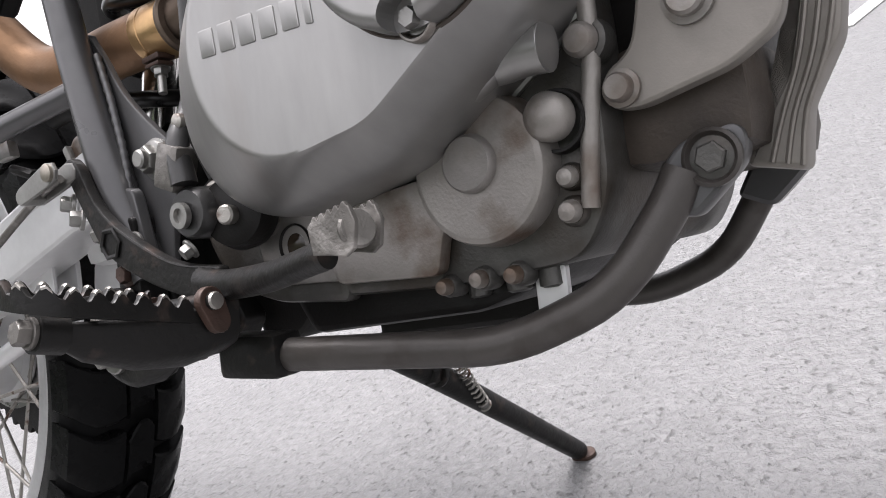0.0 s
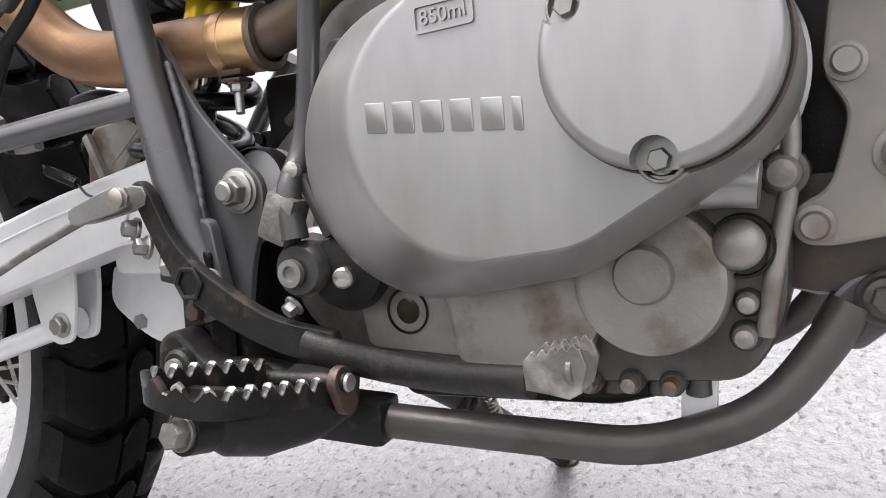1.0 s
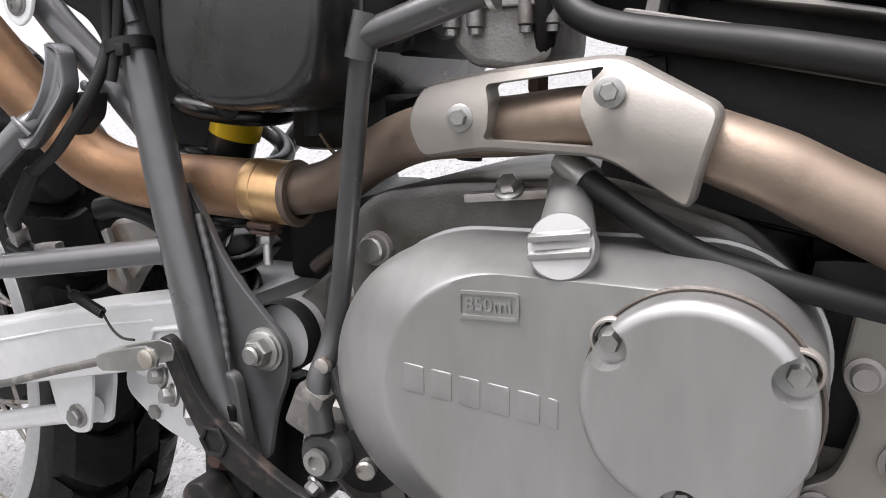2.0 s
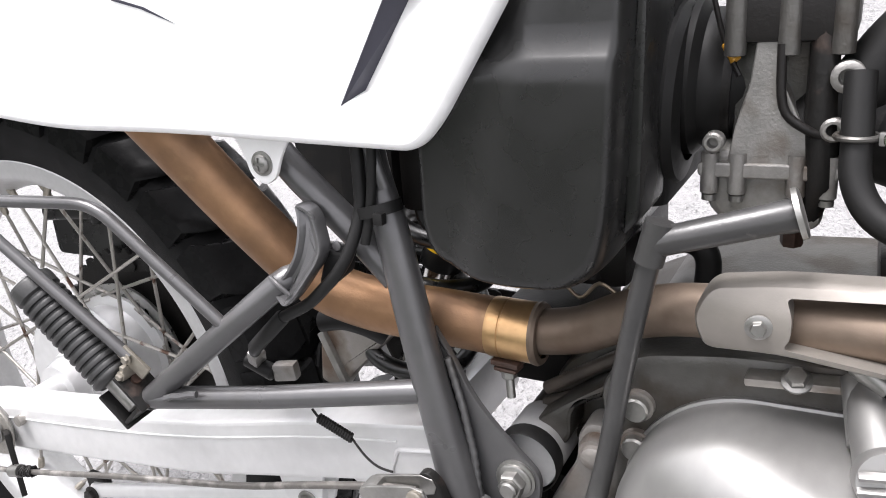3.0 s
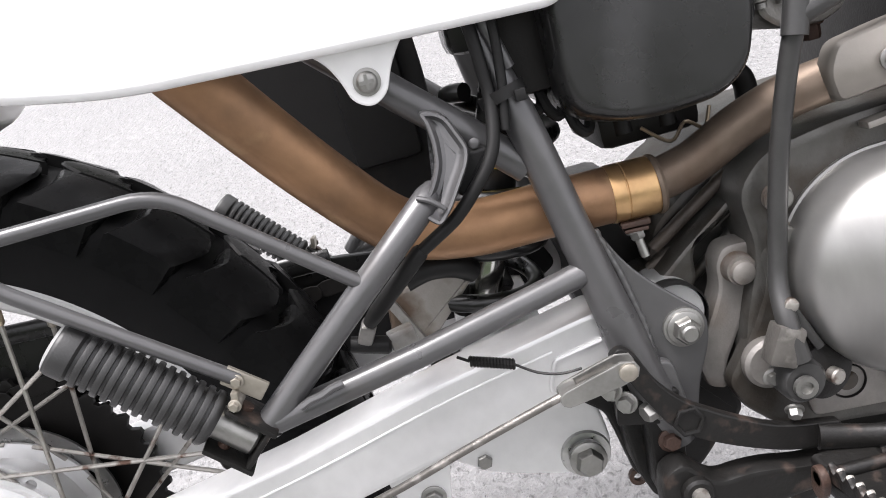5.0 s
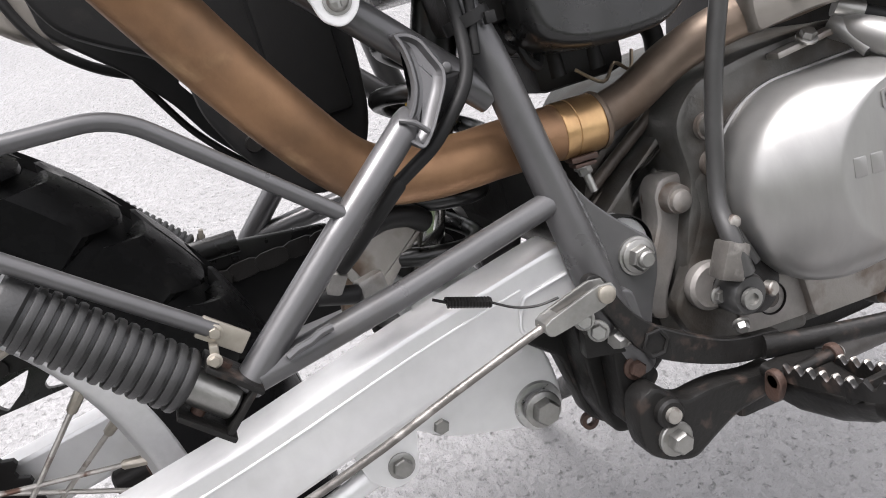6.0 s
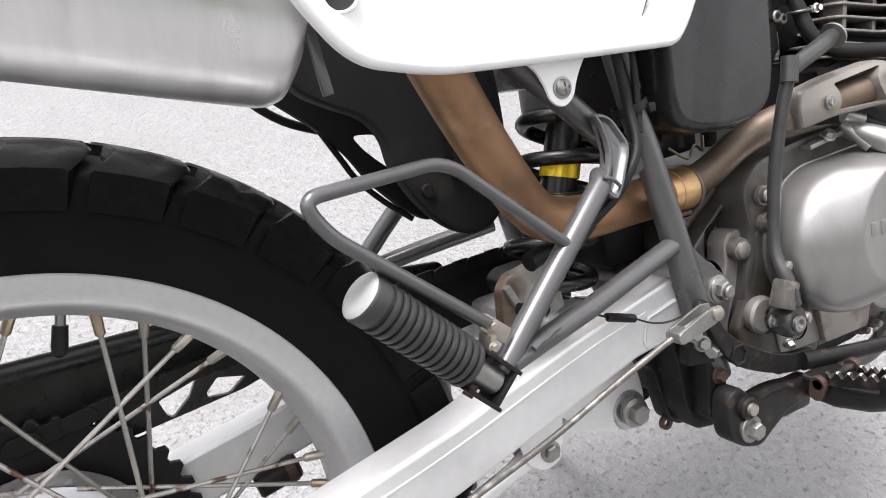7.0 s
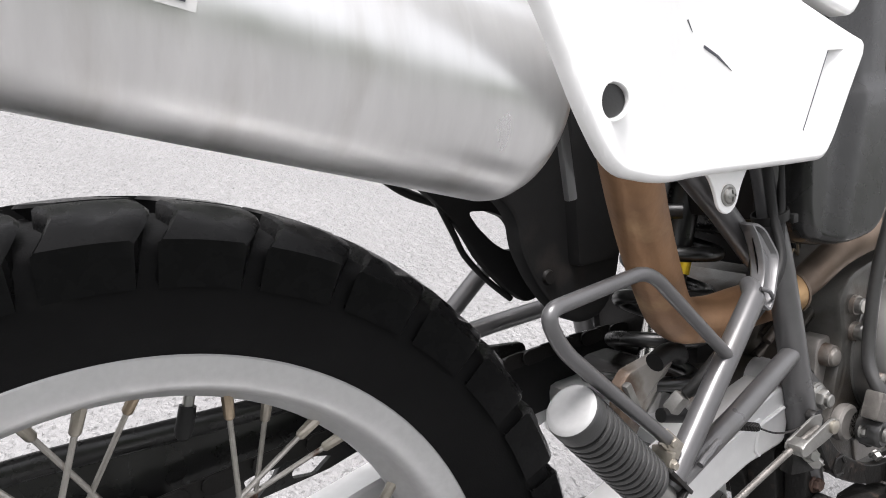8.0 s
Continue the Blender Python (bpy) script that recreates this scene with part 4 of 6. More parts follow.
# exhaust
def exhaust():
    path = smooth_path([(0.2643, -0.1473, 0.6701), (0.3051, -0.1195, 0.5991), (0.3439, -0.0983, 0.5385), (0.3756, -0.0850, 0.5007), (0.4140, -0.0810, 0.4880), (0.4653, -0.0800, 0.4860), (0.524, -0.0790, 0.4835)], 8)
    ex = part("exhaust_pipe", tube(path, 0.017, 36, radii=[0.0182 - 0.0011 * min(1, i / 20) for i in range(len(path))]), COPPER, bike, "copper-brown heat-tinted exhaust pipe")
    part("band", lathe([(0, 0.0168), (0, 0.0175), (0.0012, 0.0178), (0.0080, 0.0178), (0.0084, 0.0173), (0.0090, 0.0173), (0.0094, 0.0178), (0.0255, 0.0178), (0.028, 0.0172), (0.028, 0.0155)], (0.4975, -0.0795, 0.4847), (1, 0.02, -0.04), 40), BRONZE, ex, "golden-brown clamp band")
    part("lip", lathe([(0, 0.0135), (0, 0.0182), (0.0022, 0.0186), (0.0040, 0.0176), (0.0045, 0.014)], (0.5245, -0.0790, 0.4836), (1, 0.02, 0.02), 40), PIPE, ex)
    # clamp ear and stud
    part("clamp_ear", slab((0.4995, -0.085, 0.4665), (0.5170, -0.086, 0.4660), 0.0035, 0.012, 0.001), RUST, ex)
    part("clamp_ear", slab((0.5010, -0.085, 0.4625), (0.5155, -0.086, 0.4620), 0.0025, 0.011, 0.001), RUST, ex)
    part("stud", tube([(0.5082, -0.0850, 0.4600), (0.5105, -0.0880, 0.4440)], 0.0026, 12), ZINC, ex)
    part("nut", hexhead((0.5080, -0.0848, 0.4610), 0.0046, 0.0060, axis=(0.15, -0.2, -0.97), washer=1.25), ZINC, ex, "zinc-plated nut")
    path = smooth_path([(0.518, -0.0792, 0.4836), (0.5505, -0.0800, 0.4905), (0.581, -0.0865, 0.5068), (0.614, -0.0975, 0.5185), (0.66, -0.106, 0.5225), (0.71, -0.118, 0.526), (0.76, -0.1235, 0.5125), (0.79, -0.125, 0.499), (0.86, -0.127, 0.466)], 7)
    part("header_pipe", tube(path, 0.0132, 32, radii=[0.0132 + 0.0010 * max(0, min(1, (q.x - 0.72) * 20)) for q in path]), PIPE, ex, "brown-tinted header pipe")

    # heat shield
    o = rounded([(0.616, 0.526), (0.624, 0.541), (0.655, 0.5465), (0.712, 0.5515), (0.7520, 0.5315), (0.7410, 0.4930), (0.709, 0.5125), (0.655, 0.5135), (0.622, 0.508)], [0.01, 0.006, 0.01, 0.008, 0.006, 0.006, 0.01, 0.01, 0.006])
    def y_of(x, z):
        mid = 0.525 - max(0, x - 0.715) * 0.25
        return -0.1205 - (x - 0.62) * 0.195 + 0.028 * ((z - mid) / 0.022) ** 2 * 0.28
    bm = layers([[(x, dy, z) for x, z in shrunk(o, d)] for d, dy in ((0.0, 0.014), (0.0, 0.004), (0.0006, 0.0015), (0.0018, 0.0))])
    sh = part("heat_shield", bm, SHIELD, ex, "beige-grey slotted heat shield")
    slot = rounded([(0.6560, 0.5405), (0.7080, 0.5465), (0.7000, 0.5375), (0.6995, 0.5300), (0.7060, 0.5165), (0.6560, 0.5180), (0.6590, 0.5235), (0.6590, 0.5330)], 0.003)
    cut(sh, layers([[(x, -0.05, z) for x, z in slot], [(x, 0.05, z) for x, z in slot]]))
    bm = bmesh.new()
    bm.from_mesh(sh.data)
    sliced(bm, [0.620 + 0.006 * k for k in range(22)], [0.500 + 0.007 * k for k in range(8)])
    for v in bm.verts:
        v.co.y += y_of(v.co.x, v.co.z)
    for e in bm.edges:
        e.smooth = len(e.link_faces) == 2 and e.calc_face_angle(0) < radians(38)
    for f in bm.faces:
        f.smooth = True
    bm.to_mesh(sh.data)
    bm.free()
    for c, n in (((0.646, -0.1262, 0.527), (0.1, -1, 0)), ((0.7115, -0.1392, 0.537), (0.15, -1, 0))):
        part("bolt", hexhead(c, 0.0036, 0.0045, axis=n, washer=1.6), ZINC, ex, "bright hexagon bolt")
    # muffler
    a, b = Vector((0.212, -0.1252, 0.6608)), Vector((-0.320, -0.1148, 0.8277))
    d = (b - a).normalized()
    part("muffler", lathe([(0, 0), (0, 0.042), (0.003, 0.0485), (0.008, 0.0517), (0.014, 0.053), (0.54, 0.053), (0.548, 0.050), (0.552, 0.042), (0.552, 0)], a, d, 72), MUFF, ex, "brushed aluminium muffler with stains")
    # printed label, standing 0.6 mm proud of the can
    bm = bmesh.new()
    up = Vector((0, -1, 0)) - d * Vector((0, -1, 0)).dot(d)
    up.normalize()
    side = d.cross(up)
    def on(s, ang, r):
        return a + d * s + (up * math.cos(ang) + side * math.sin(ang)) * r
    def strip(s0, s1, a0, a1, r):
        m = bmesh.new()
        rows2 = []
        for s in (s0, s1):
            k = [a0 + (a1 - a0) * i / 8 for i in range(9)]
            rows2.append([on(s, t, r) for t in k] + [on(s, t, r - 0.001) for t in reversed(k)])
        return layers(rows2, bm=m)
    sg = 1 if side.z > 0 else -1
    part("label", strip(0.1745, 0.335, sg * -0.22, sg * 0.38, 0.0536), LABEL, ex, "grey printed metal label")
    for s0, s1, a0, a1 in ((0.1785, 0.331, -0.175, -0.15), (0.1785, 0.1800, -0.15, 0.34), (0.187, 0.30, -0.08, -0.04), (0.187, 0.29, 0.04, 0.08), (0.187, 0.31, 0.16, 0.20)):
        part("label_bar", strip(s0, s1, sg * a0, sg * a1, 0.0540), DECAL, ex)


exhaust()


# engine cases
def engine():
    o = rounded([(0.566, 0.470), (0.572, 0.430), (0.560, 0.395), (0.552, 0.360), (0.560, 0.335), (0.585, 0.318), (0.632, 0.3065), (0.70, 0.3025), (0.765, 0.305), (0.781, 0.330), (0.786, 0.40), (0.782, 0.455), (0.760, 0.482), (0.70, 0.500), (0.63, 0.497), (0.585, 0.490)], 0.012)
    crank = part("crankcase", plate(o, 0.10, -0.0985, 0.004), GRIME, bike, "grey cast aluminium crankcase with oily dirt")
    # gearbox behind it, stepped back, with its ribs and shoulders
    gb = rounded([(0.518, 0.424), (0.528, 0.450), (0.556, 0.470), (0.600, 0.490), (0.640, 0.440), (0.600, 0.340), (0.560, 0.335), (0.541, 0.362), (0.540, 0.405)], 0.010)
    part("gearbox_case", plate(gb, 0.095, -0.050, 0.005), GRIME, crank)
    for p, q, r in (((0.518, -0.052, 0.4225), (0.586, -0.056, 0.456), 0.0045), ((0.527, -0.052, 0.440), (0.572, -0.054, 0.463), 0.003), ((0.540, -0.052, 0.405), (0.575, -0.060, 0.436), 0.004)):
        part("case_rib", tube([p, q], r, 10), GRIME, crank)
    # added dark block closes the space behind the gearbox
    part("rear_mount", box((0.476, -0.025, 0.418), (0.526, 0.095, 0.474), 0.008), DARK, crank, "dark filler block behind the gearbox")
    # added black plate closes the ground gap under the gearbox
    part("stand_bracket", plate(rounded([(0.500, 0.372), (0.542, 0.362), (0.560, 0.330), (0.566, 0.300), (0.545, 0.284), (0.512, 0.286)], 0.008), 0.06, -0.045, 0.004), DARK, crank, "black filler plate under the gearbox")
    part("lower_gearbox", plate(rounded([(0.512, 0.365), (0.560, 0.350), (0.610, 0.335), (0.610, 0.302), (0.535, 0.300), (0.512, 0.322)], 0.006), 0.09, -0.035, 0.004), GRIME, crank)
    part("case_strip", plate(rounded([(0.5660, 0.4370), (0.5735, 0.4360), (0.5735, 0.4100), (0.5650, 0.3950), (0.5560, 0.3780), (0.5460, 0.3600), (0.5440, 0.3430), (0.5320, 0.3480), (0.5285, 0.3630), (0.5330, 0.3790), (0.5430, 0.3970), (0.5495, 0.4110), (0.5500, 0.4270), (0.5560, 0.4365)], 0.005), -0.066, -0.0875, 0.003), FIN, crank, "machined grey edge of the gearbox")
    part("case_flange", plate(rounded([(0.5160, 0.4200), (0.5376, 0.4376), (0.5600, 0.4540), (0.5843, 0.4729), (0.5950, 0.4800), (0.6080, 0.4760), (0.5911, 0.4640), (0.5745, 0.4530), (0.5595, 0.4440), (0.5470, 0.4400), (0.5420, 0.4310), (0.5420, 0.4168), (0.5320, 0.4004), (0.5220, 0.4048)], 0.004), -0.045, -0.0750, 0.003), GRIME, crank, "raised oily flange of the gearbox")
    part("kick_housing", plate(rounded([(0.5720, 0.4330), (0.5730, 0.4100), (0.5640, 0.3920), (0.5540, 0.3740), (0.5400, 0.3540), (0.5480, 0.3350), (0.5660, 0.3170), (0.5900, 0.3085), (0.6400, 0.3030), (0.6400, 0.335), (0.612, 0.360), (0.602, 0.400), (0.592, 0.440)], 0.007), -0.086, -0.0995, 0.004), GRIME, crank)
    part("kick_collar", lathe([(0, 0.0150), (0.004, 0.0165), (0.008, 0.0160), (0.010, 0.0135), (0.010, 0)], (0.5655, -0.0990, 0.3640), (0.0, -1, 0), 36), FIN, crank)
    part("case_hose", tube(smooth_path([(0.522, -0.060, 0.438), (0.545, -0.062, 0.454), (0.575, -0.064, 0.474)], 5), 0.0042, 12), MUD, crank)
    # clutch cover: a pear-shaped wall that rolls over into a flat face
    outer = [(0.647, 0.411, 0.0645), (0.694, 0.4045, 0.0515), (0.745, 0.430, 0.047)]
    inner = [(0.6790, 0.4185, 0.0520), (0.7040, 0.4125, 0.0435), (0.7470, 0.4315, 0.0385)]
    oc, ic = hull(outer, 120), hull(inner, 120)
    rows = [[(x, y, z) for x, z in hull(outer, 120, -0.0015)] for y in (-0.097, -0.101)]
    rows += [[(x, -0.1015, z) for x, z in oc]]
    for t, y in ((0.0, -0.1260), (0.025, -0.1310), (0.09, -0.1365), (0.20, -0.1405), (0.40, -0.1462), (0.60, -0.1516), (0.80, -0.1568), (0.91, -0.1594), (0.96, -0.1605), (1.0, -0.1610)):
        rows.append([(p[0] + (q[0] - p[0]) * t, y, p[1] + (q[1] - p[1]) * t) for p, q in zip(oc, ic)])
    cover = part("clutch_cover", layers(rows), CAST, crank, "smooth cast aluminium clutch cover", smooth=34)
    # shoulder swelling along the lower front edge
    part("cover_swelling", tube(smooth_path([(0.722, -0.121, 0.372), (0.742, -0.121, 0.384), (0.757, -0.119, 0.392), (0.768, -0.114, 0.386)], 5), 0.0105, 18, radii=[0.003, 0.005, 0.007, 0.0085, 0.0095, 0.0102, 0.0105, 0.0105, 0.0105, 0.0105, 0.0103, 0.0098, 0.009, 0.008, 0.006, 0.003]), CAST, crank)
    # raised maker's plate on the face: six plain bars in place of letters, and a framed badge
    for i in range(6):
        x = 0.6355 + 0.0123 * i
        w = 0.0092 * (0.45 if i == 5 else 1)
        z = 0.4180 - 0.0010 * i
        bar = rounded([(x, z), (x + w, z - 0.0008), (x + w, z + 0.0112), (x, z + 0.0120)], 0.001, 2)
        part("emblem_bar", plate(bar, -0.1600, -0.1614, 0.0003), CAST, cover)
    fo = rounded([(0.6605, 0.4520), (0.6855, 0.4530), (0.6855, 0.4640), (0.6605, 0.4630)], 0.0020, 4)
    fi = rounded([(0.6617, 0.4533), (0.6843, 0.4542), (0.6843, 0.4627), (0.6617, 0.4618)], 0.0012, 4)
    ring = [[(x, y, z) for x, z in loop] for loop, y in ((fo, -0.1600), (fo, -0.1620), (fi, -0.1620), (fi, -0.1600))]
    part("badge", layers(ring, False, False), CAST, cover, "small raised badge reading 850ml")
    words = bpy.data.curves.new("badge_text", "FONT")
    words.body, words.size, words.extrude, words.align_x, words.align_y = "850ml", 0.0078, 0.0006, "CENTER", "CENTER"
    tmp = new("tmp", words)
    me = bpy.data.meshes.new_from_object(tmp.evaluated_get(bpy.context.evaluated_depsgraph_get()))
    bpy.data.objects.remove(tmp)
    me.materials.clear()
    me.materials.append(CAST)
    text = new("badge_text", me)
    text.parent = cover
    text.matrix_basis = pose(0.6730, -0.1613, 0.4580, 90, -2.4, 0)
    tagged(text, label="raised digits 850ml")

    # oil-filter cover with three bolt pockets
    fc = (0.7503, 0.4325)
    rows = [[(x, y, z) for x, z in hull([(*fc, 0.0388)], 96, d)] for d, y in ((0, -0.148), (0, -0.1705), (0.0006, -0.1728), (0.0022, -0.1745), (0.0045, -0.1750))]
    fcov = part("filter_cover", layers(rows), CAST, crank, "round cast oil-filter cover")
    part("filter_gasket_gap", lathe([(0, 0.0384), (0.0008, 0.0398), (0.0, 0.0408)], (fc[0], -0.1607, fc[1]), n=72), MUD, crank)
    for ang in (-93, 27, 147):
        c = (fc[0] + 0.0350 * math.cos(radians(ang)), fc[1] + 0.0350 * math.sin(radians(ang)))
        cut(fcov, lathe([(0, 0), (0, 0.0078), (0.03, 0.0078), (0.03, 0)], (c[0], -0.1650, c[1]), n=28))
        part("pocket_wall", lathe([(0.0, 0.0), (0.0, 0.0080), (0.0050, 0.0080), (0.0056, 0.0076), (0.0056, 0.0068), (0.0015, 0.0066), (0.0010, 0.0)], (c[0], -0.1590, c[1]), n=28), CASE, crank)
        part("cover_bolt", hexhead((c[0], -0.1602, c[1]), 0.0040, 0.0085, washer=1.4), ZINC, crank)

    # filler neck and cap
    part("filler_neck", tube(smooth_path([(0.688, -0.105, 0.497), (0.693, -0.125, 0.490), (0.699, -0.148, 0.4795)], 4), 0.0135, 24, radii=[0.008, 0.0085, 0.009, 0.0095, 0.0100, 0.0106, 0.011, 0.0116, 0.012]), CAST, crank)
    d = Vector((0.10, -0.90, 0.30)).normalized()
    c = Vector((0.6990, -0.149, 0.4795))
    part("filler_cap", lathe([(0, 0), (0, 0.0130), (0.008, 0.0130), (0.0095, 0.0122), (0.0098, 0.0)], c, d, 36), CAST, crank, "aluminium oil filler cap with two grip ribs")
    for s in (-0.0033, 0.0033):
        o2 = c + d * 0.0102 + Vector((0, 0, 1)) * s
        part("grip_rib", slab(o2 + Vector((-0.0115, -0.002, -0.0008)), o2 + Vector((0.0115, -0.0005, 0.0022)), 0.0026, 0.004, 0.0008, up=(0, -0.3, 1)), CAST, crank)
    part("cover_ridge", tube(smooth_path([(0.685, -0.108, 0.500), (0.687, -0.118, 0.492), (0.690, -0.130, 0.480)], 4), 0.006, 14), CAST, crank)
    part("top_flange", slab((0.640, -0.104, 0.4905), (0.688, -0.106, 0.4955), 0.004, 0.012, 0.001), CASE, crank)
    part("bolt", hexhead((0.662, -0.110, 0.4955), 0.005, 0.006, axis=(0, -0.6, 0.8)), ZINC, crank)

    # lower water-pump shaped cover with boss
    rows = [[(x, y, z) for x, z in hull([(0.7300, 0.3490, 0.0315)], 72, d)] for d, y in ((-0.0015, -0.097), (0, -0.1085), (0.0010, -0.1108), (0.003, -0.1118))]
    part("lower_cover", layers(rows), CASE, crank)
    part("cover_boss", lathe([(0, 0.0125), (0.0035, 0.0118), (0.0045, 0.0108), (0.0045, 0.0)], (0.7285, -0.1115, 0.3520), n=36), FIN, crank)
    web = rounded([(0.634, 0.348), (0.700, 0.352), (0.728, 0.346), (0.706, 0.327), (0.70, 0.3085), (0.640, 0.3125)], 0.005)
    part("lower_web", plate(web, -0.098, -0.1075, 0.002), CASE, crank)
    # bolts on the case rim
    for (x, z, r, y) in ((0.765, 0.325, 0.0042, -0.104), (0.7665, 0.3385, 0.0038, -0.103), (0.7815, 0.3885, 0.0062, -0.104), (0.718, 0.3045, 0.0036, -0.098), (0.735, 0.3040, 0.0036, -0.098), (0.700, 0.3035, 0.0034, -0.098)):
        part("case_lug", lathe([(0, r * 1.6), (0.009, r * 1.5), (0.0105, r * 1.2), (0.0105, 0)], (x, -0.092, z), n=20), GRIME, crank)
        part("bolt", lathe([(0, r * 1.12), (0.004, r * 1.1), (0.0062, r * 0.85), (0.0070, r * 0.4), (0.0071, 0)], (x, -0.1015, z), n=20), CASE, crank)
    for x in (0.708, 0.728, 0.744):
        part("sump_foot", lathe([(0, 0.0), (0, 0.0058), (0.012, 0.0058), (0.013, 0.004), (0.013, 0)], (x, -0.088, 0.309), (0, 0, -1), 18), GRIME, crank)
    part("domed_plug", lathe([(0, 0.0098), (0.006, 0.0098), (0.0095, 0.0080), (0.0114, 0.0045), (0.0118, 0.0)], (0.765, -0.1045, 0.3625), n=32), CASE, crank, "domed grey plug")
    part("plug_recess", lathe([(0, 0.0132), (0.005, 0.0126), (0.005, 0.0114), (0.002, 0.0111)], (0.7655, -0.0995, 0.3610), n=32), DARK, crank)
    part("water_neck", tube(smooth_path([(0.738, -0.112, 0.384), (0.752, -0.117, 0.387), (0.763, -0.1185, 0.3875), (0.7735, -0.1185, 0.3865), (0.7745, -0.1185, 0.3864)], 4), 0.0092, 20, radii=[0.004, 0.0055, 0.007, 0.0085, 0.0095] + [0.0100] * 8 + [0.0100, 0.0098, 0.0092, 0.008]), CAST, crank)
    part("case_rim", tube(smooth_path([(0.7815, -0.099, 0.46), (0.785, -0.1, 0.42), (0.7835, -0.1, 0.385), (0.7775, -0.1, 0.355), (0.772, -0.1, 0.325)], 5), 0.0038, 12), CASE, crank)
    # oil sight glass in its boss
    part("sight_boss", plate(rounded([(0.588, 0.318), (0.584, 0.345), (0.594, 0.364), (0.634, 0.356), (0.641, 0.345), (0.641, 0.314)], 0.006), -0.098, -0.1015, 0.001), FIN, crank)
    part("sight_ring", lathe([(0, 0.0112), (0.001, 0.0114), (0.002, 0.0108), (0.001, 0.0102), (-0.002, 0.0100)], (0.612, -0.1012, 0.336), n=32), DARK, crank)
    part("sight_glass", lathe([(0, 0.0104), (0.0006, 0.0085), (0.001, 0.0)], (0.612, -0.1008, 0.336), n=32), GLASS, crank, "dark oily sight glass")
    # screws beside the clutch cover
    for (x, z) in ((0.588, 0.462), (0.5955, 0.352), (0.5875, 0.4385)):
        part("case_lug", lathe([(0, 0.0095), (0.014, 0.0085), (0.014, 0)], (x, -0.088, z), n=20), CASE, crank)
        part("bolt", lathe([(0, 0.0), (0, 0.0068), (0.005, 0.0068), (0.0062, 0.0058), (0.0062, 0.0)], (x, -0.1015, z), n=20), ZINC, crank)
    part("case_lug", lathe([(0, 0.0130), (0.006, 0.0108), (0.018, 0.0100), (0.024, 0.0092), (0.024, 0)], (0.5625, -0.072, 0.4220), (0.0, -1, 0.0), 24), CASE, crank)
    part("bolt", lathe([(0, 0.0080), (0.008, 0.0080), (0.011, 0.0070), (0.0122, 0.0045), (0.0125, 0.0)], (0.5625, -0.0875, 0.4210), (0.0, -1, 0.0), 24), CASE, crank)
    part("kick_seat", lathe([(0, 0.0165), (0.003, 0.0165), (0.006, 0.0150), (0.009, 0.0140), (0.010, 0.0120), (0.010, 0.0)], (0.576, -0.0990, 0.3600), n=36), DARK, crank)
    # brown front case, dark box standing in for the shaded gap, grey engine mount
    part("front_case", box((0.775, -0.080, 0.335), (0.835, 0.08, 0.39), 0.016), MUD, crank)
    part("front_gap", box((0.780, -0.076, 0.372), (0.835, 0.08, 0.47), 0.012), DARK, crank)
    mp = rounded([(0.8005, 0.392), (0.7965, 0.381), (0.7835, 0.3745), (0.7845, 0.3605), (0.797, 0.3585), (0.832, 0.3645), (0.850, 0.374), (0.856, 0.395), (0.856, 0.455), (0.800, 0.455), (0.796, 0.425), (0.805, 0.410)], 0.006)
    part("engine_mount", plate(mp, -0.086, -0.0955, 0.0015), SHIELD, crank, "grey engine mounting plate")
    for (x, z, r) in ((0.7915, 0.3675, 0.0056), (0.8215, 0.3925, 0.0072), (0.8045, 0.4275, 0.0054)):
        part("mount_bolt", lathe([(0, 0), (0, r * 1.35), (0.002, r * 1.35), (0.0025, r), (0.006, r), (0.0075, r * 0.82), (0.0075, 0)], (x, -0.0955, z), n=24), CASE, crank)
    # dark plates added to fill the black space between crankcase and cradle
    part("sump", plate(rounded([(0.585, 0.318), (0.765, 0.312), (0.738, 0.297), (0.706, 0.289), (0.600, 0.289)], 0.006), 0.07, -0.088, 0.004), DARK, crank, "dark sump underside, filling the space above the cradle")
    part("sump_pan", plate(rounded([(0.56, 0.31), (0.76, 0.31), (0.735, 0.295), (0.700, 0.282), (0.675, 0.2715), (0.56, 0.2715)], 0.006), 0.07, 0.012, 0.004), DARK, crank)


engine()


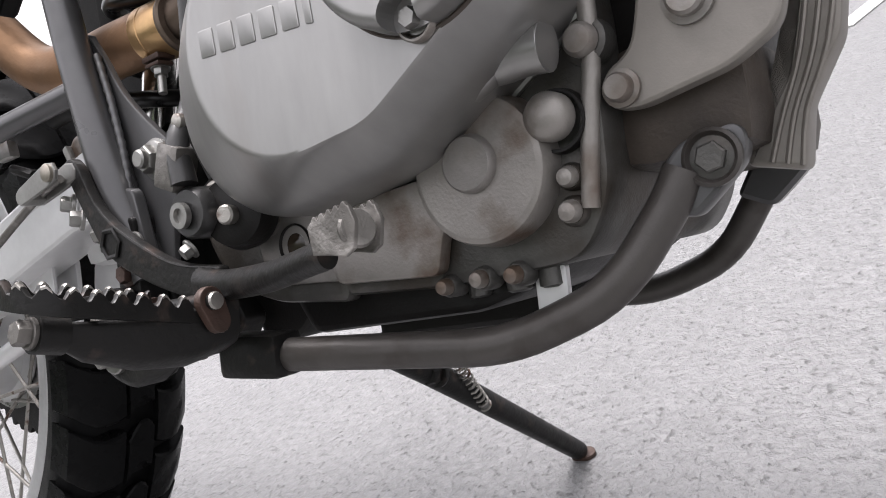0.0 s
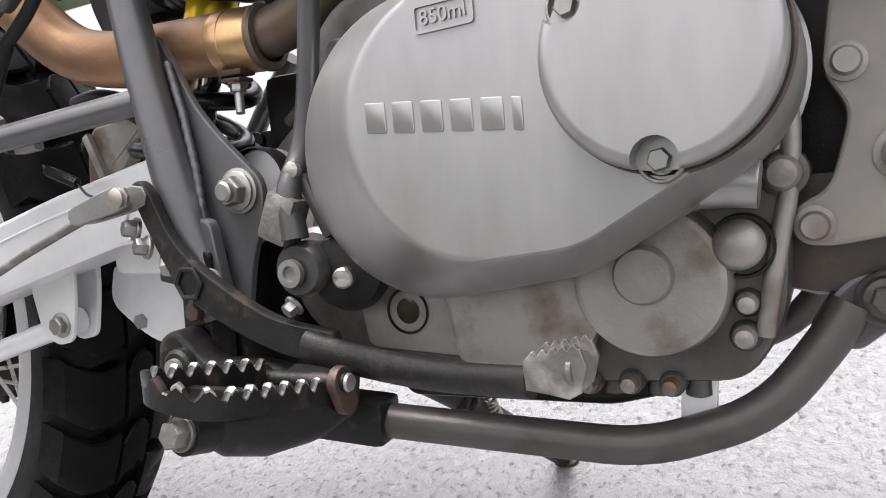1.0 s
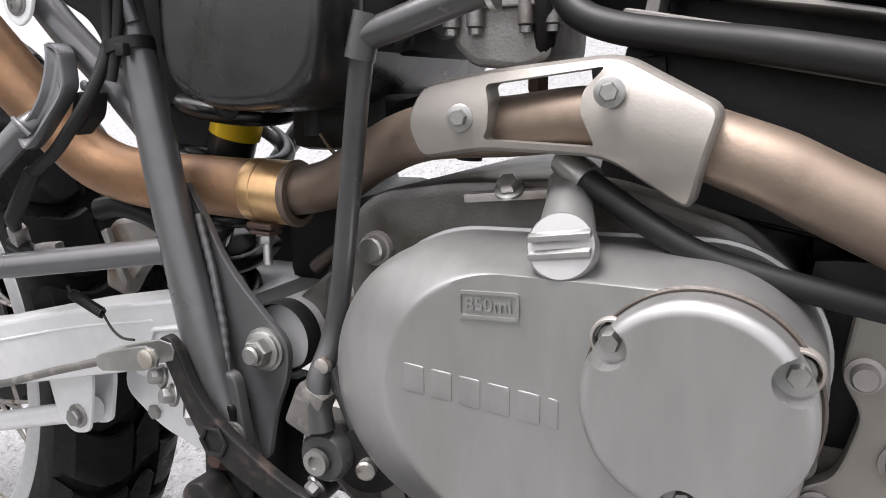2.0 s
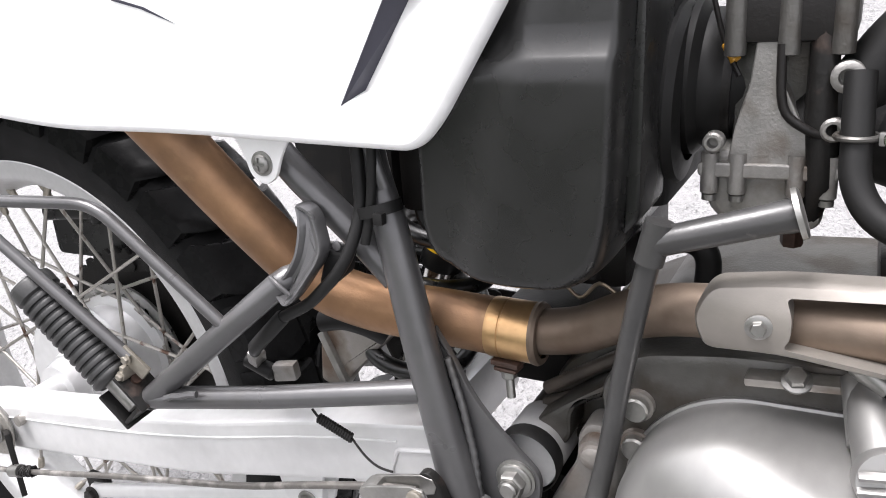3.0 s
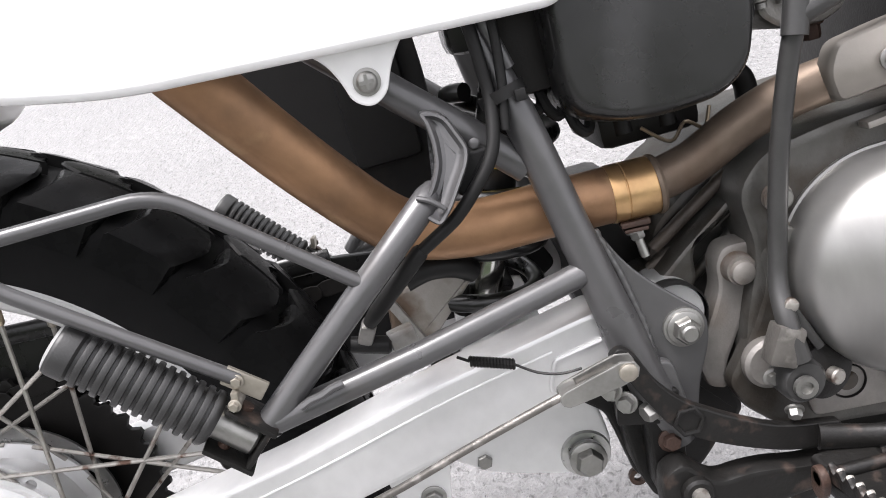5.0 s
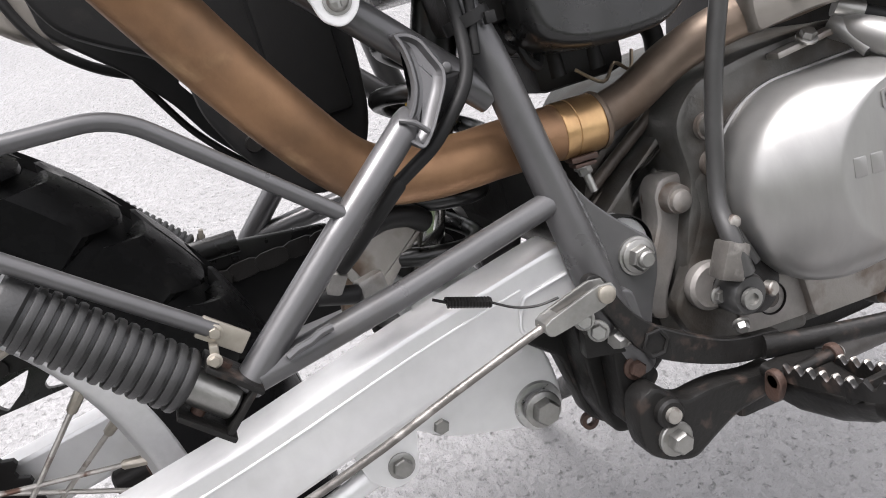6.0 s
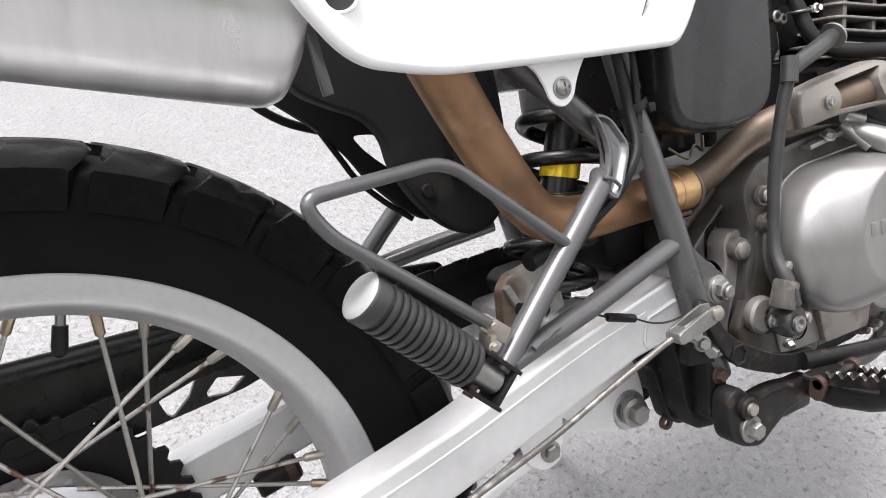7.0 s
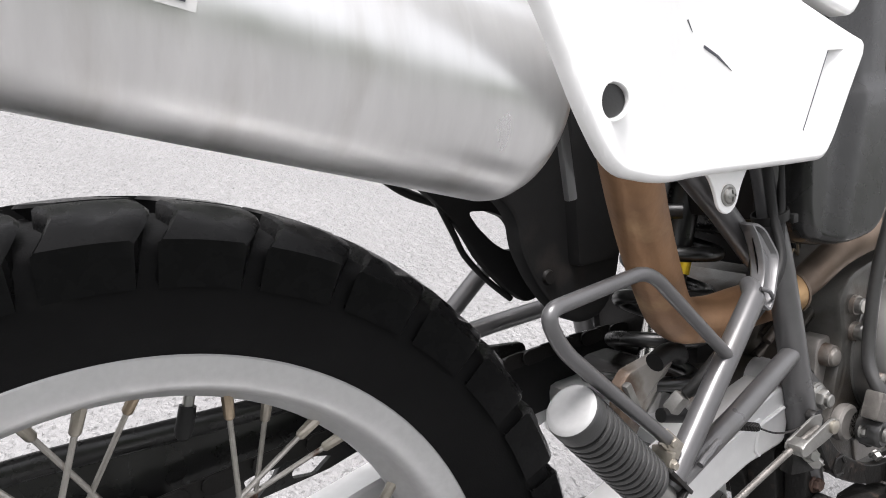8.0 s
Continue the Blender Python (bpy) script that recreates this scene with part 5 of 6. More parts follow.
# cylinder and fins, tipped forwards
def cylinder():
    tip = Matrix.Translation((0.699, 0, 0.545)) @ Matrix.Rotation(radians(11), 4, "Y")
    def placed(bm):
        bmesh.ops.transform(bm, matrix=tip, verts=bm.verts)
        return bm
    cyl = part("cylinder", placed(box((0.012, -0.070, -0.055), (0.165, 0.085, 0.20), 0.012)), DARK, bike, "dark finned engine cylinder")
    part("cylinder_base", placed(box((0.002, -0.082, -0.05), (0.16, 0.085, 0.016), 0.006)), DARK, cyl)
    fin = rounded([(0.0, -0.098), (0.056, -0.099), (0.070, -0.112), (0.16, -0.112), (0.16, 0.095), (0.0, 0.095)], [0.012, 0.01, 0.01, 0.01, 0.02, 0.02], 4)
    for i in range(15):
        bm = layers([[(x, y, z) for x, y in shrunk(fin, d)] for d, z in ((0.0008, 0), (0, 0.0006), (0, 0.0018), (0.0008, 0.0024))])
        z = 0.0125 + 0.0113 * i
        bmesh.ops.translate(bm, vec=(0.0 if i < 9 else 0.004, 0, z), verts=bm.verts)
        part("fin", placed(bm), FIN, cyl)
    for x, y in ((0.010, -0.094), (0.050, -0.095)):
        for k in range(14):
            if x < 0.02 or k in (0, 2, 4, 5):
                part("fin_post", placed(box((x, y, 0.0140 + 0.0113 * k), (x + 0.0055, y + 0.02, 0.0245 + 0.0113 * k), 0.001)), FIN, cyl)
    part("head_black", placed(box((0.068, -0.118, 0.040), (0.16, -0.09, 0.16), 0.012)), PLASTIC, cyl)
    part("bolt", placed(hexhead((0.098, -0.118, 0.062), 0.008, 0.008)), CHROME, cyl)
    part("stay", slab((0.690, -0.075, 0.5425), (0.722, -0.075, 0.546), 0.012, 0.02, 0.002), DARK, cyl)
    part("intake_stub", tube([(0.668, -0.035, 0.604), (0.700, -0.032, 0.592), (0.735, -0.03, 0.580)], 0.026, 24), HOSE, cyl, "black rubber intake stub")
    part("intake_hose", tube(smooth_path([(0.655, -0.048, 0.598), (0.675, -0.050, 0.618), (0.687, -0.050, 0.634), (0.701, -0.050, 0.654), (0.716, -0.050, 0.70)], 5), 0.0150, 20), HOSE, cyl, "black rubber breather duct")
    part("clamp", lathe([(0, 0.0265), (0, 0.028), (0.009, 0.028), (0.009, 0.0265)], (0.672, -0.035, 0.6025), (1, 0.1, -0.35), 32), DARK, cyl)


cylinder()


# carburettor
def carburettor():
    body = part("carburettor", box((0.620, -0.052, 0.575), (0.660, 0.01, 0.660), 0.006), GRIME, bike, "grey die-cast carburettor with grimy fittings")
    part("float_bowl", plate(rounded([(0.611, 0.590), (0.611, 0.560), (0.622, 0.5495), (0.650, 0.5465), (0.664, 0.552), (0.667, 0.590)], 0.005), 0.0, -0.060, 0.004), ALUGREY, body)
    part("bowl_flange", plate(rounded([(0.607, 0.584), (0.670, 0.584), (0.670, 0.5765), (0.607, 0.5765)], 0.003), 0.006, -0.0655, 0.001), ALUGREY, body)
    for x in (0.6125, 0.6255, 0.652, 0.6655):
        part("bowl_lug", lathe([(0, 0.0044), (0.020, 0.0044), (0.021, 0.003), (0.021, 0)], (x, -0.0625, 0.5885), (0, 0, -1), 14), ALUGREY, body)
        part("screw", lathe([(0, 0.0035), (0.003, 0.0035), (0.0035, 0.0)], (x, -0.0625, 0.5675), (0, 0, -1), 12), ZINC, body)
    part("drain_plug", hexhead((0.6505, -0.040, 0.548), 0.0058, 0.012, axis=(0, 0, -1)), RUST, body)
    part("top_cap", box((0.617, -0.066, 0.640), (0.672, 0.012, 0.668), 0.004), DARK, body)
    for x in (0.622, 0.645, 0.667):
        part("cap_lug", lathe([(0, 0.005), (0.03, 0.005), (0.031, 0)], (x, -0.064, 0.665), (0, 0, -1), 14), GRIME, body)
    part("front_web", plate(rounded([(0.6315, 0.645), (0.6425, 0.645), (0.6440, 0.622), (0.6520, 0.604), (0.6640, 0.592), (0.6640, 0.580), (0.6200, 0.580), (0.6230, 0.600), (0.6290, 0.622)], 0.003), -0.050, -0.0635, 0.0010), ALUGREY, body)
    part("choke_pipe", tube(smooth_path([(0.6425, -0.067, 0.640), (0.6445, -0.068, 0.612), (0.655, -0.068, 0.6015), (0.664, -0.066, 0.598)], 5), 0.0022, 10), DARK, body)
    part("rust_column", tube([(0.6595, -0.060, 0.645), (0.6605, -0.061, 0.606), (0.6625, -0.062, 0.575), (0.6585, -0.055, 0.556)], 0.0068, 12, radii=[0.006, 0.0075, 0.0065, 0.005]), WORN, body, "rust-stained linkage column")
    for (x, z, r) in ((0.6145, 0.5945, 0.0050), (0.666, 0.6015, 0.0055), (0.670, 0.625, 0.0072), (0.6735, 0.5985, 0.0046)):
        part("spigot", lathe([(0, r), (0.007, r), (0.008, r * 0.8), (0.008, r * 0.55), (0.002, r * 0.5), (0.002, 0)], (x, -0.062, z), n=18), ALUGREY, body)
    part("rear_boot", lathe([(0, 0.036), (0.002, 0.041), (0.006, 0.041), (0.010, 0.036), (0.014, 0.036), (0.018, 0.033), (0.026, 0.030), (0.032, 0.030)], (0.594, -0.022, 0.620), (1, 0, -0.05), 40), HOSE, body, "black rubber inlet boot")
    part("boot_collar", lathe([(0, 0.030), (0, 0.047), (0.004, 0.0485), (0.012, 0.0485), (0.016, 0.045), (0.018, 0.034)], (0.580, -0.030, 0.612), (1, 0, -0.05), 40), HOSE, body, "black rubber collar of the inlet boot")
    part("inlet_box", box((0.566, -0.062, 0.556), (0.592, 0.050, 0.690), 0.008), GUARD, body)
    part("boot_clamp", lathe([(0, 0.0305), (0, 0.032), (0.006, 0.032), (0.006, 0.0305)], (0.613, -0.022, 0.619), (1, 0, -0.05), 40), DARK, body)
    part("yellow_sleeve", tube([(0.617, -0.058, 0.640), (0.622, -0.060, 0.632)], 0.0026, 10), AMBER, body, "amber cable sleeve")
    part("thin_cable", tube(smooth_path([(0.608, -0.055, 0.67), (0.616, -0.058, 0.641), (0.624, -0.061, 0.625)], 4), 0.0013, 8), DARK, body)
    # breather hose down the front of the barrel
    hose = part("breather_hose", tube(smooth_path([(0.675, -0.075, 0.628), (0.676, -0.084, 0.60), (0.6775, -0.090, 0.583), (0.686, -0.096, 0.570), (0.703, -0.101, 0.5625), (0.735, -0.110, 0.5565), (0.770, -0.122, 0.551), (0.82, -0.128, 0.541)], 6), 0.0066, 18), HOSE, bike, "black rubber breather hose")
    part("hose_clip", tube([Vector((0.676, -0.083, 0.602)) + Vector((0.0085 * math.cos(t), 0.0085 * math.sin(t), 0)) for t in (math.pi / 10 * i for i in range(20))], 0.0014, 8, closed=True), GRIME, hose)
    part("clip_ear", slab((0.684, -0.088, 0.602), (0.6945, -0.088, 0.6025), 0.006, 0.003), ZINC, hose)
    part("clip_screw", hexhead((0.690, -0.089, 0.6022), 0.0032, 0.005), CHROME, hose)
    h2 = part("oil_hose", tube(smooth_path([(0.690, -0.112, 0.507), (0.705, -0.120, 0.498), (0.741, -0.128, 0.4785), (0.77, -0.129, 0.470), (0.82, -0.126, 0.460)], 6), 0.0052, 16), HOSE, bike, "dark oil hose below the heat shield")
    part("hose_end", tube([(0.686, -0.110, 0.5095), (0.699, -0.117, 0.5015)], 0.0068, 14), ZINC, h2)


carburettor()


# air box
def air_box():
    o = rounded([(0.479, 0.73), (0.477, 0.590), (0.476, 0.556), (0.481, 0.539), (0.500, 0.531), (0.530, 0.5275), (0.560, 0.530), (0.576, 0.541), (0.583, 0.565), (0.592, 0.73)], [0.004, 0.02, 0.014, 0.010, 0.02, 0.02, 0.012, 0.014, 0.02, 0.004], 5)
    mid = (0.533, 0.640)
    rows = [[(x, 0.07, z) for x, z in shrunk(o, 0.003)], [(x, 0.06, z) for x, z in o]]
    for i in range(9):
        a = math.pi / 2 * i / 8
        f = 1 - 0.13 * (1 - math.cos(a))
        rows.append([(mid[0] + (x - mid[0]) * f, -0.099 - 0.0270 * math.sin(a) ** 0.8, mid[1] + (z - mid[1]) * (f + 1) / 2) for x, z in o])
    bm = sliced(layers(rows), [0.488 + 0.004 * k for k in range(20)], [0.540, 0.555, 0.570, 0.585, 0.600, 0.615, 0.630, 0.640, 0.643, 0.648, 0.653, 0.657])
    for v in bm.verts:
        if v.co.y < -0.115:
            # the front half of the face stands out past a slanted step
            v.co.y += 0.002 - 0.007 * max(0, min(1, (v.co.x - 0.506 - 0.26 * (v.co.z - 0.58)) / 0.020))
        if v.co.y < -0.09 and v.co.z > 0.6395:
            v.co.y += 0.007 * math.sin(math.pi / 2 * min(1, (v.co.z - 0.6395) / 0.017))
    bx = part("air_box", bm, PLASTIC, bike, "black moulded plastic air box")
    part("front_flange", plate(rounded([(0.580, 0.73), (0.5775, 0.565), (0.582, 0.556), (0.5895, 0.565), (0.5935, 0.73)], 0.003), -0.03, -0.108, 0.002), PLASTIC, bx)
    for x, z in ((0.520, 0.525), (0.548, 0.523)):
        part("drain_stub", tube([(x, -0.05, z + 0.01), (x + 0.001, -0.052, z - 0.012)], 0.0065, 14), DARK, bx)
    part("drain_elbow", tube(smooth_path([(0.570, -0.03, 0.526), (0.590, -0.03, 0.5305), (0.603, -0.03, 0.5285), (0.6085, -0.03, 0.519), (0.6075, -0.03, 0.500)], 5), 0.0072, 16), HOSE, bx, "black rubber drain elbow")
    part("wire", tube(smooth_path([(0.53, -0.06, 0.515), (0.545, -0.065, 0.503), (0.556, -0.063, 0.512), (0.568, -0.06, 0.505), (0.575, -0.055, 0.516)], 5), 0.0012, 8), BRASS, bx)
    part("battery_tray", box((0.43, -0.045, 0.585), (0.487, 0.06, 0.72), 0.008), PLASTIC, bx)
    part("side_bracket", box((0.452, -0.098, 0.556), (0.482, -0.030, 0.72), 0.006), DARK, bx, "dark electrical bracket beside the air box")
    for k, (x, z) in enumerate(((0.462, 0.552), (0.473, 0.546), (0.486, 0.533))):
        part("wire_loop", tube(smooth_path([(x - 0.004, -0.088, z + 0.02), (x, -0.092, z), (x + 0.007, -0.090, z - 0.006), (x + 0.012, -0.084, z + 0.008)], 4), 0.0032, 8), HOSE, bx)
    # dark block stands in for the shadow below the air box
    part("box_underside", box((0.505, -0.055, 0.505), (0.570, 0.05, 0.540), 0.008), DARK, bx)
    part("wire", tube(smooth_path([(0.452, -0.075, 0.590), (0.464, -0.080, 0.570), (0.478, -0.08, 0.556), (0.490, -0.07, 0.545)], 4), 0.0030, 8), HOSE, bx)


air_box()


# kick-start lever
def kick_lever():
    path = smooth_path([(0.5725, -0.132, 0.376), (0.570, -0.130, 0.398), (0.5725, -0.120, 0.418), (0.5775, -0.1175, 0.445), (0.585, -0.1185, 0.490), (0.594, -0.123, 0.533), (0.6008, -0.127, 0.560)], 6)
    lv = part("kick_lever", tube(path, 0.006, 18, radii=[0.0068 - 0.0014 * min(1, i / 14) for i in range(len(path))]), KICK, bike, "dark grey kick-start lever with folding step")
    part("knuckle", lathe([(-0.0095, 0), (-0.0095, 0.0068), (0.0105, 0.0068), (0.0105, 0)], (0.6010, -0.127, 0.561), (0.25, 0.05, 1), 20), KICK, lv)
    part("step", tube([(0.6008, -0.127, 0.561), (0.657, -0.1258, 0.5782), (0.6585, -0.1256, 0.5787)], 0.0066, 18, radii=[0.0066, 0.0070, 0.006]), KICK, lv)
    part("step_end", lathe([(0, 0), (0, 0.0108), (0.0022, 0.0108), (0.003, 0.0095), (0.003, 0)], (0.6575, -0.1257, 0.5784), (0.95, 0.10, 0.30), 24), ZINC, lv)
    neck = box((-0.0085, -0.0075, -0.0115), (0.0085, 0.0075, 0.0125), 0.0030)
    bmesh.ops.transform(neck, matrix=pose(0.5655, -0.1300, 0.3860, 0, 24, 0), verts=neck.verts)
    part("clamp_neck", neck, TEETH, lv, "worn grey neck of the lever")
    part("fork_arm", slab((0.5745, -0.1235, 0.4060), (0.5880, -0.1235, 0.3760), 0.006, 0.008, 0.002, up=(1, 0, 0)), KICK, lv)
    part("fork_pin", lathe([(0, 0), (0, 0.0042), (0.003, 0.0040), (0.0036, 0.003), (0.0036, 0)], (0.5735, -0.1285, 0.4085), n=18), BARE, lv, "worn bright pivot pin")
    part("clamp", lathe([(0, 0), (0, 0.0125), (0.004, 0.0135), (0.016, 0.0135), (0.019, 0.0115), (0.019, 0)], (0.5720, -0.1150, 0.3615), (0.06, -1, 0), 32), KICK, lv)
    part("clamp_screw", lathe([(0, 0), (0, 0.0068), (0.003, 0.0066), (0.003, 0.0038), (0.001, 0.0036), (0.001, 0)], (0.5715, -0.1353, 0.3605), n=20), ZINC, lv, "bright socket screw")
    part("kick_hub", lathe([(0, 0), (0, 0.019), (0.006, 0.020), (0.014, 0.0175), (0.016, 0.012), (0.016, 0)], (0.588, -0.108, 0.3585), (0.25, -1, 0), 36), DARK, lv, "black kick-shaft boss")
    part("shaft_end", lathe([(0, 0), (0, 0.005), (0.005, 0.005), (0.006, 0.004), (0.006, 0)], (0.593, -0.1235, 0.3565), (0.25, -1, 0), 18), BARE, lv)
    part("pinch_bolt", hexhead((0.566, -0.129, 0.3445), 0.0040, 0.006, axis=(-0.3, -0.8, -0.5)), ZINC, lv)
    part("bolt", hexhead((0.5595, -0.121, 0.3635), 0.0042, 0.005), ZINC, lv)


kick_lever()


# rear brake pedal
def brake_pedal():
    o = rounded([(0.4675, 0.408), (0.475, 0.4125), (0.4820, 0.407), (0.4915, 0.384), (0.505, 0.3685), (0.530, 0.3515), (0.556, 0.3375), (0.590, 0.3320), (0.590, 0.3165), (0.560, 0.3195), (0.530, 0.3315), (0.507, 0.344), (0.494, 0.355), (0.482, 0.377)], [0.007, 0.007, 0.007, 0.02, 0.02, 0.02, 0.02, 0.003, 0.003, 0.02, 0.02, 0.02, 0.015, 0.02])
    pd = part("brake_pedal", plate(o, -0.126, -0.1335, 0.0014), WORN, bike, "black rear brake pedal with chipped paint")
    part("pedal_arm", tube(smooth_path([(0.575, -0.1335, 0.3255), (0.601, -0.140, 0.322), (0.650, -0.158, 0.321), (0.690, -0.1725, 0.3235), (0.702, -0.1765, 0.3245)], 6), 0.008, 18, flat=0.75, radii=[0.0082 - 0.0022 * min(1, i / 16) for i in range(25)]), WORN, pd)
    part("boss_ring", lathe([(0, 0.0095), (0.0012, 0.0098), (0.0018, 0.0086), (0.0012, 0.0070), (-0.002, 0.0066)], (0.504, -0.1335, 0.357), n=6), WORN, pd)
    part("hex_socket", lathe([(0, 0.0068), (0.0004, 0)], (0.504, -0.1332, 0.357), n=6), DARK, pd)
    # toe piece with a toothed edge
    teeth = [(0.6925, 0.3085), (0.6915, 0.3240)]
    for i in range(5):
        x = 0.6945 + 0.0056 * i
        teeth += [(x, 0.3265 + 0.0011 * i), (x + 0.0022, 0.3292 + 0.0011 * i), (x + 0.0038, 0.3292 + 0.0011 * i), (x + 0.0052, 0.3268 + 0.0011 * i)]
    teeth += [(0.7235, 0.331), (0.7265, 0.322), (0.7225, 0.308), (0.716, 0.3045), (0.706, 0.3065)]
    part("toe_plate", plate(teeth, -0.1545, -0.158, 0.0006), TEETH, pd, "scuffed steel toe plate")
    part("toe_plate", plate(teeth, -0.1325, -0.136, 0.0006), TEETH, pd)
    part("toe_core", box((0.694, -0.1545, 0.310), (0.719, -0.136, 0.3225), 0.002), TEETH, pd)
    part("toe_end", lathe([(0, 0), (0, 0.0105), (0.003, 0.0112), (0.005, 0.0100), (0.005, 0)], (0.7175, -0.1485, 0.3185), (0.9, -0.42, 0.1), 24), TEETH, pd, "scuffed round toe end")
    for o in pd.children:
        if o.name.startswith("toe"):
            o.data.transform(Matrix.Translation((0.7105, -0.178, 0.3305)) @ Matrix.Scale(0.64, 4) @ Matrix.Translation((-0.704, 0.147, -0.3185)))
    # pull spring to the brake light
    helix = [Vector((0.3925, -0.1225, 0.4235)).lerp(Vector((0.4165, -0.1225, 0.4145)), i / 96) + Vector((0.35, 0, 0.93)) * 0.0024 * math.sin(i * 0.9) + Vector((0, 1, 0)) * 0.0024 * math.cos(i * 0.9) for i in range(97)]
    part("pull_spring", tube(helix, 0.0011, 6), DARK, pd, "thin dark return spring")
    part("spring_wire", tube(smooth_path([(0.4165, -0.1225, 0.4145), (0.428, -0.127, 0.408), (0.440, -0.131, 0.4055), (0.452, -0.1335, 0.4065)], 4), 0.0008, 6), DARK, pd)
    part("spring_wire", tube([(0.3925, -0.1225, 0.4235), (0.386, -0.120, 0.427)], 0.0009, 6), DARK, pd)
    part("stop_bolt", hexhead((0.490, -0.124, 0.366), 0.0058, 0.010, axis=(-0.9, -0.4, -0.1)), ZINC, pd)
    part("switch_bracket", slab((0.468, -0.112, 0.364), (0.494, -0.116, 0.360), 0.016, 0.012, 0.002), WORN, pd)


brake_pedal()


# rider's footpeg: one toothed strip bent round the nose, on a tapered arm with its hinge
def footpeg():
    U = corner_path([(0.5685, -0.160, 0), (0.5680, -0.231, 0), (0.6010, -0.231, 0), (0.6025, -0.162, 0)], 0.016, 14)
    run, way = [], 0.0
    for a, b in zip(U, U[1:]):
        n = max(1, int((b - a).length / 0.0011))
        for i in range(n):
            run.append((a.lerp(b, i / n), way + (b - a).length * i / n, (b - a).normalized()))
        way += (b - a).length
    pitch = 0.0098

    def level(p):
        return 0.3175 - 0.20 * (p.y + 0.165) + 0.22 * (0.600 - p.x)

    def strip(pieces, thick, deep, lift):
        rows = []
        for p, s, d in pieces:
            n = Vector((d.y, -d.x, 0)) * thick
            top = level(p) + 0.0026 * math.cos(2 * math.pi * s / pitch) + lift
            low = top - deep if deep < 0.004 else level(p) - deep
            rows.append([(p.x + n.x, p.y + n.y, low), (p.x + n.x, p.y + n.y, top - 0.0006), (p.x + n.x * 0.6, p.y + n.y * 0.6, top), (p.x - n.x * 0.6, p.y - n.y * 0.6, top), (p.x - n.x, p.y - n.y, top - 0.0006), (p.x - n.x, p.y - n.y, low)])
        return layers(rows)

    peg = part("footpeg", strip(run, 0.0018, 0.0095, 0.0), WORN, bike, "worn toothed steel footpeg with rusty hinge")
    k = 0
    while (k + 0.2) * pitch < way:
        tip = [r for r in run if abs(r[1] - k * pitch) < pitch * 0.21]
        if len(tip) > 2:
            part("tooth_tip", strip(tip, 0.0020, 0.0016, 0.0003), BARE, peg, "tooth tip worn to bright steel")
        k += 1
    arm = []
    for y, x0, x1, z0, z1 in ((-0.138, 0.566, 0.606, 0.290, 0.318), (-0.160, 0.568, 0.604, 0.287, 0.314), (-0.185, 0.572, 0.599, 0.290, 0.314), (-0.207, 0.575, 0.597, 0.298, 0.316), (-0.217, 0.578, 0.594, 0.306, 0.317)):
        arm.append([(x, y, z) for x, z in rounded([(x0, z1), (x1, z1), (x1 - 0.004, z0 + 0.006), ((x0 + x1) / 2, z0), (x0 + 0.004, z0 + 0.006)], 0.005, 4)])
    part("peg_arm", layers(arm), WORN, peg)
    part("cross_bar", slab((0.5695, -0.205, 0.3215), (0.601, -0.205, 0.3215), 0.009, 0.005, 0.001), WORN, peg)
    part("boss", lathe([(0, 0), (0, 0.0085), (0.012, 0.0082), (0.012, 0)], (0.586, -0.214, 0.3125), (0, -1, 0.2), 24), WORN, peg)
    part("nut", hexhead((0.586, -0.226, 0.3149), 0.0055, 0.007, axis=(0, -1, 0.2), washer=1.2), TEETH, peg, "dull hexagon nut")
    ear = hull([(0.0, 0.0, 0.0070), (0.003, -0.009, 0.006)], 28)
    for x in (0.6065, 0.5635):
        part("hinge_ear", plate([(y, z) for y, z in ear], 0.0025, -0.0025, 0.0008), RUST, peg, "rusty hinge ear", m=Matrix.Translation((x, -0.156, 0.3155)) @ Matrix.Rotation(radians(90), 4, "Z"))
    part("hinge_pin", tube([(0.561, -0.156, 0.3155), (0.6105, -0.156, 0.3155), (0.6115, -0.156, 0.3155)], 0.0042, 18, radii=[0.0042, 0.0042, 0.003]), WORN, peg)
    part("pin_end", lathe([(0, 0.0042), (0.0012, 0.0036), (0.0014, 0)], (0.6112, -0.156, 0.3155), (1, 0, 0), 18), BARE, peg, "worn bright pin end")


footpeg()


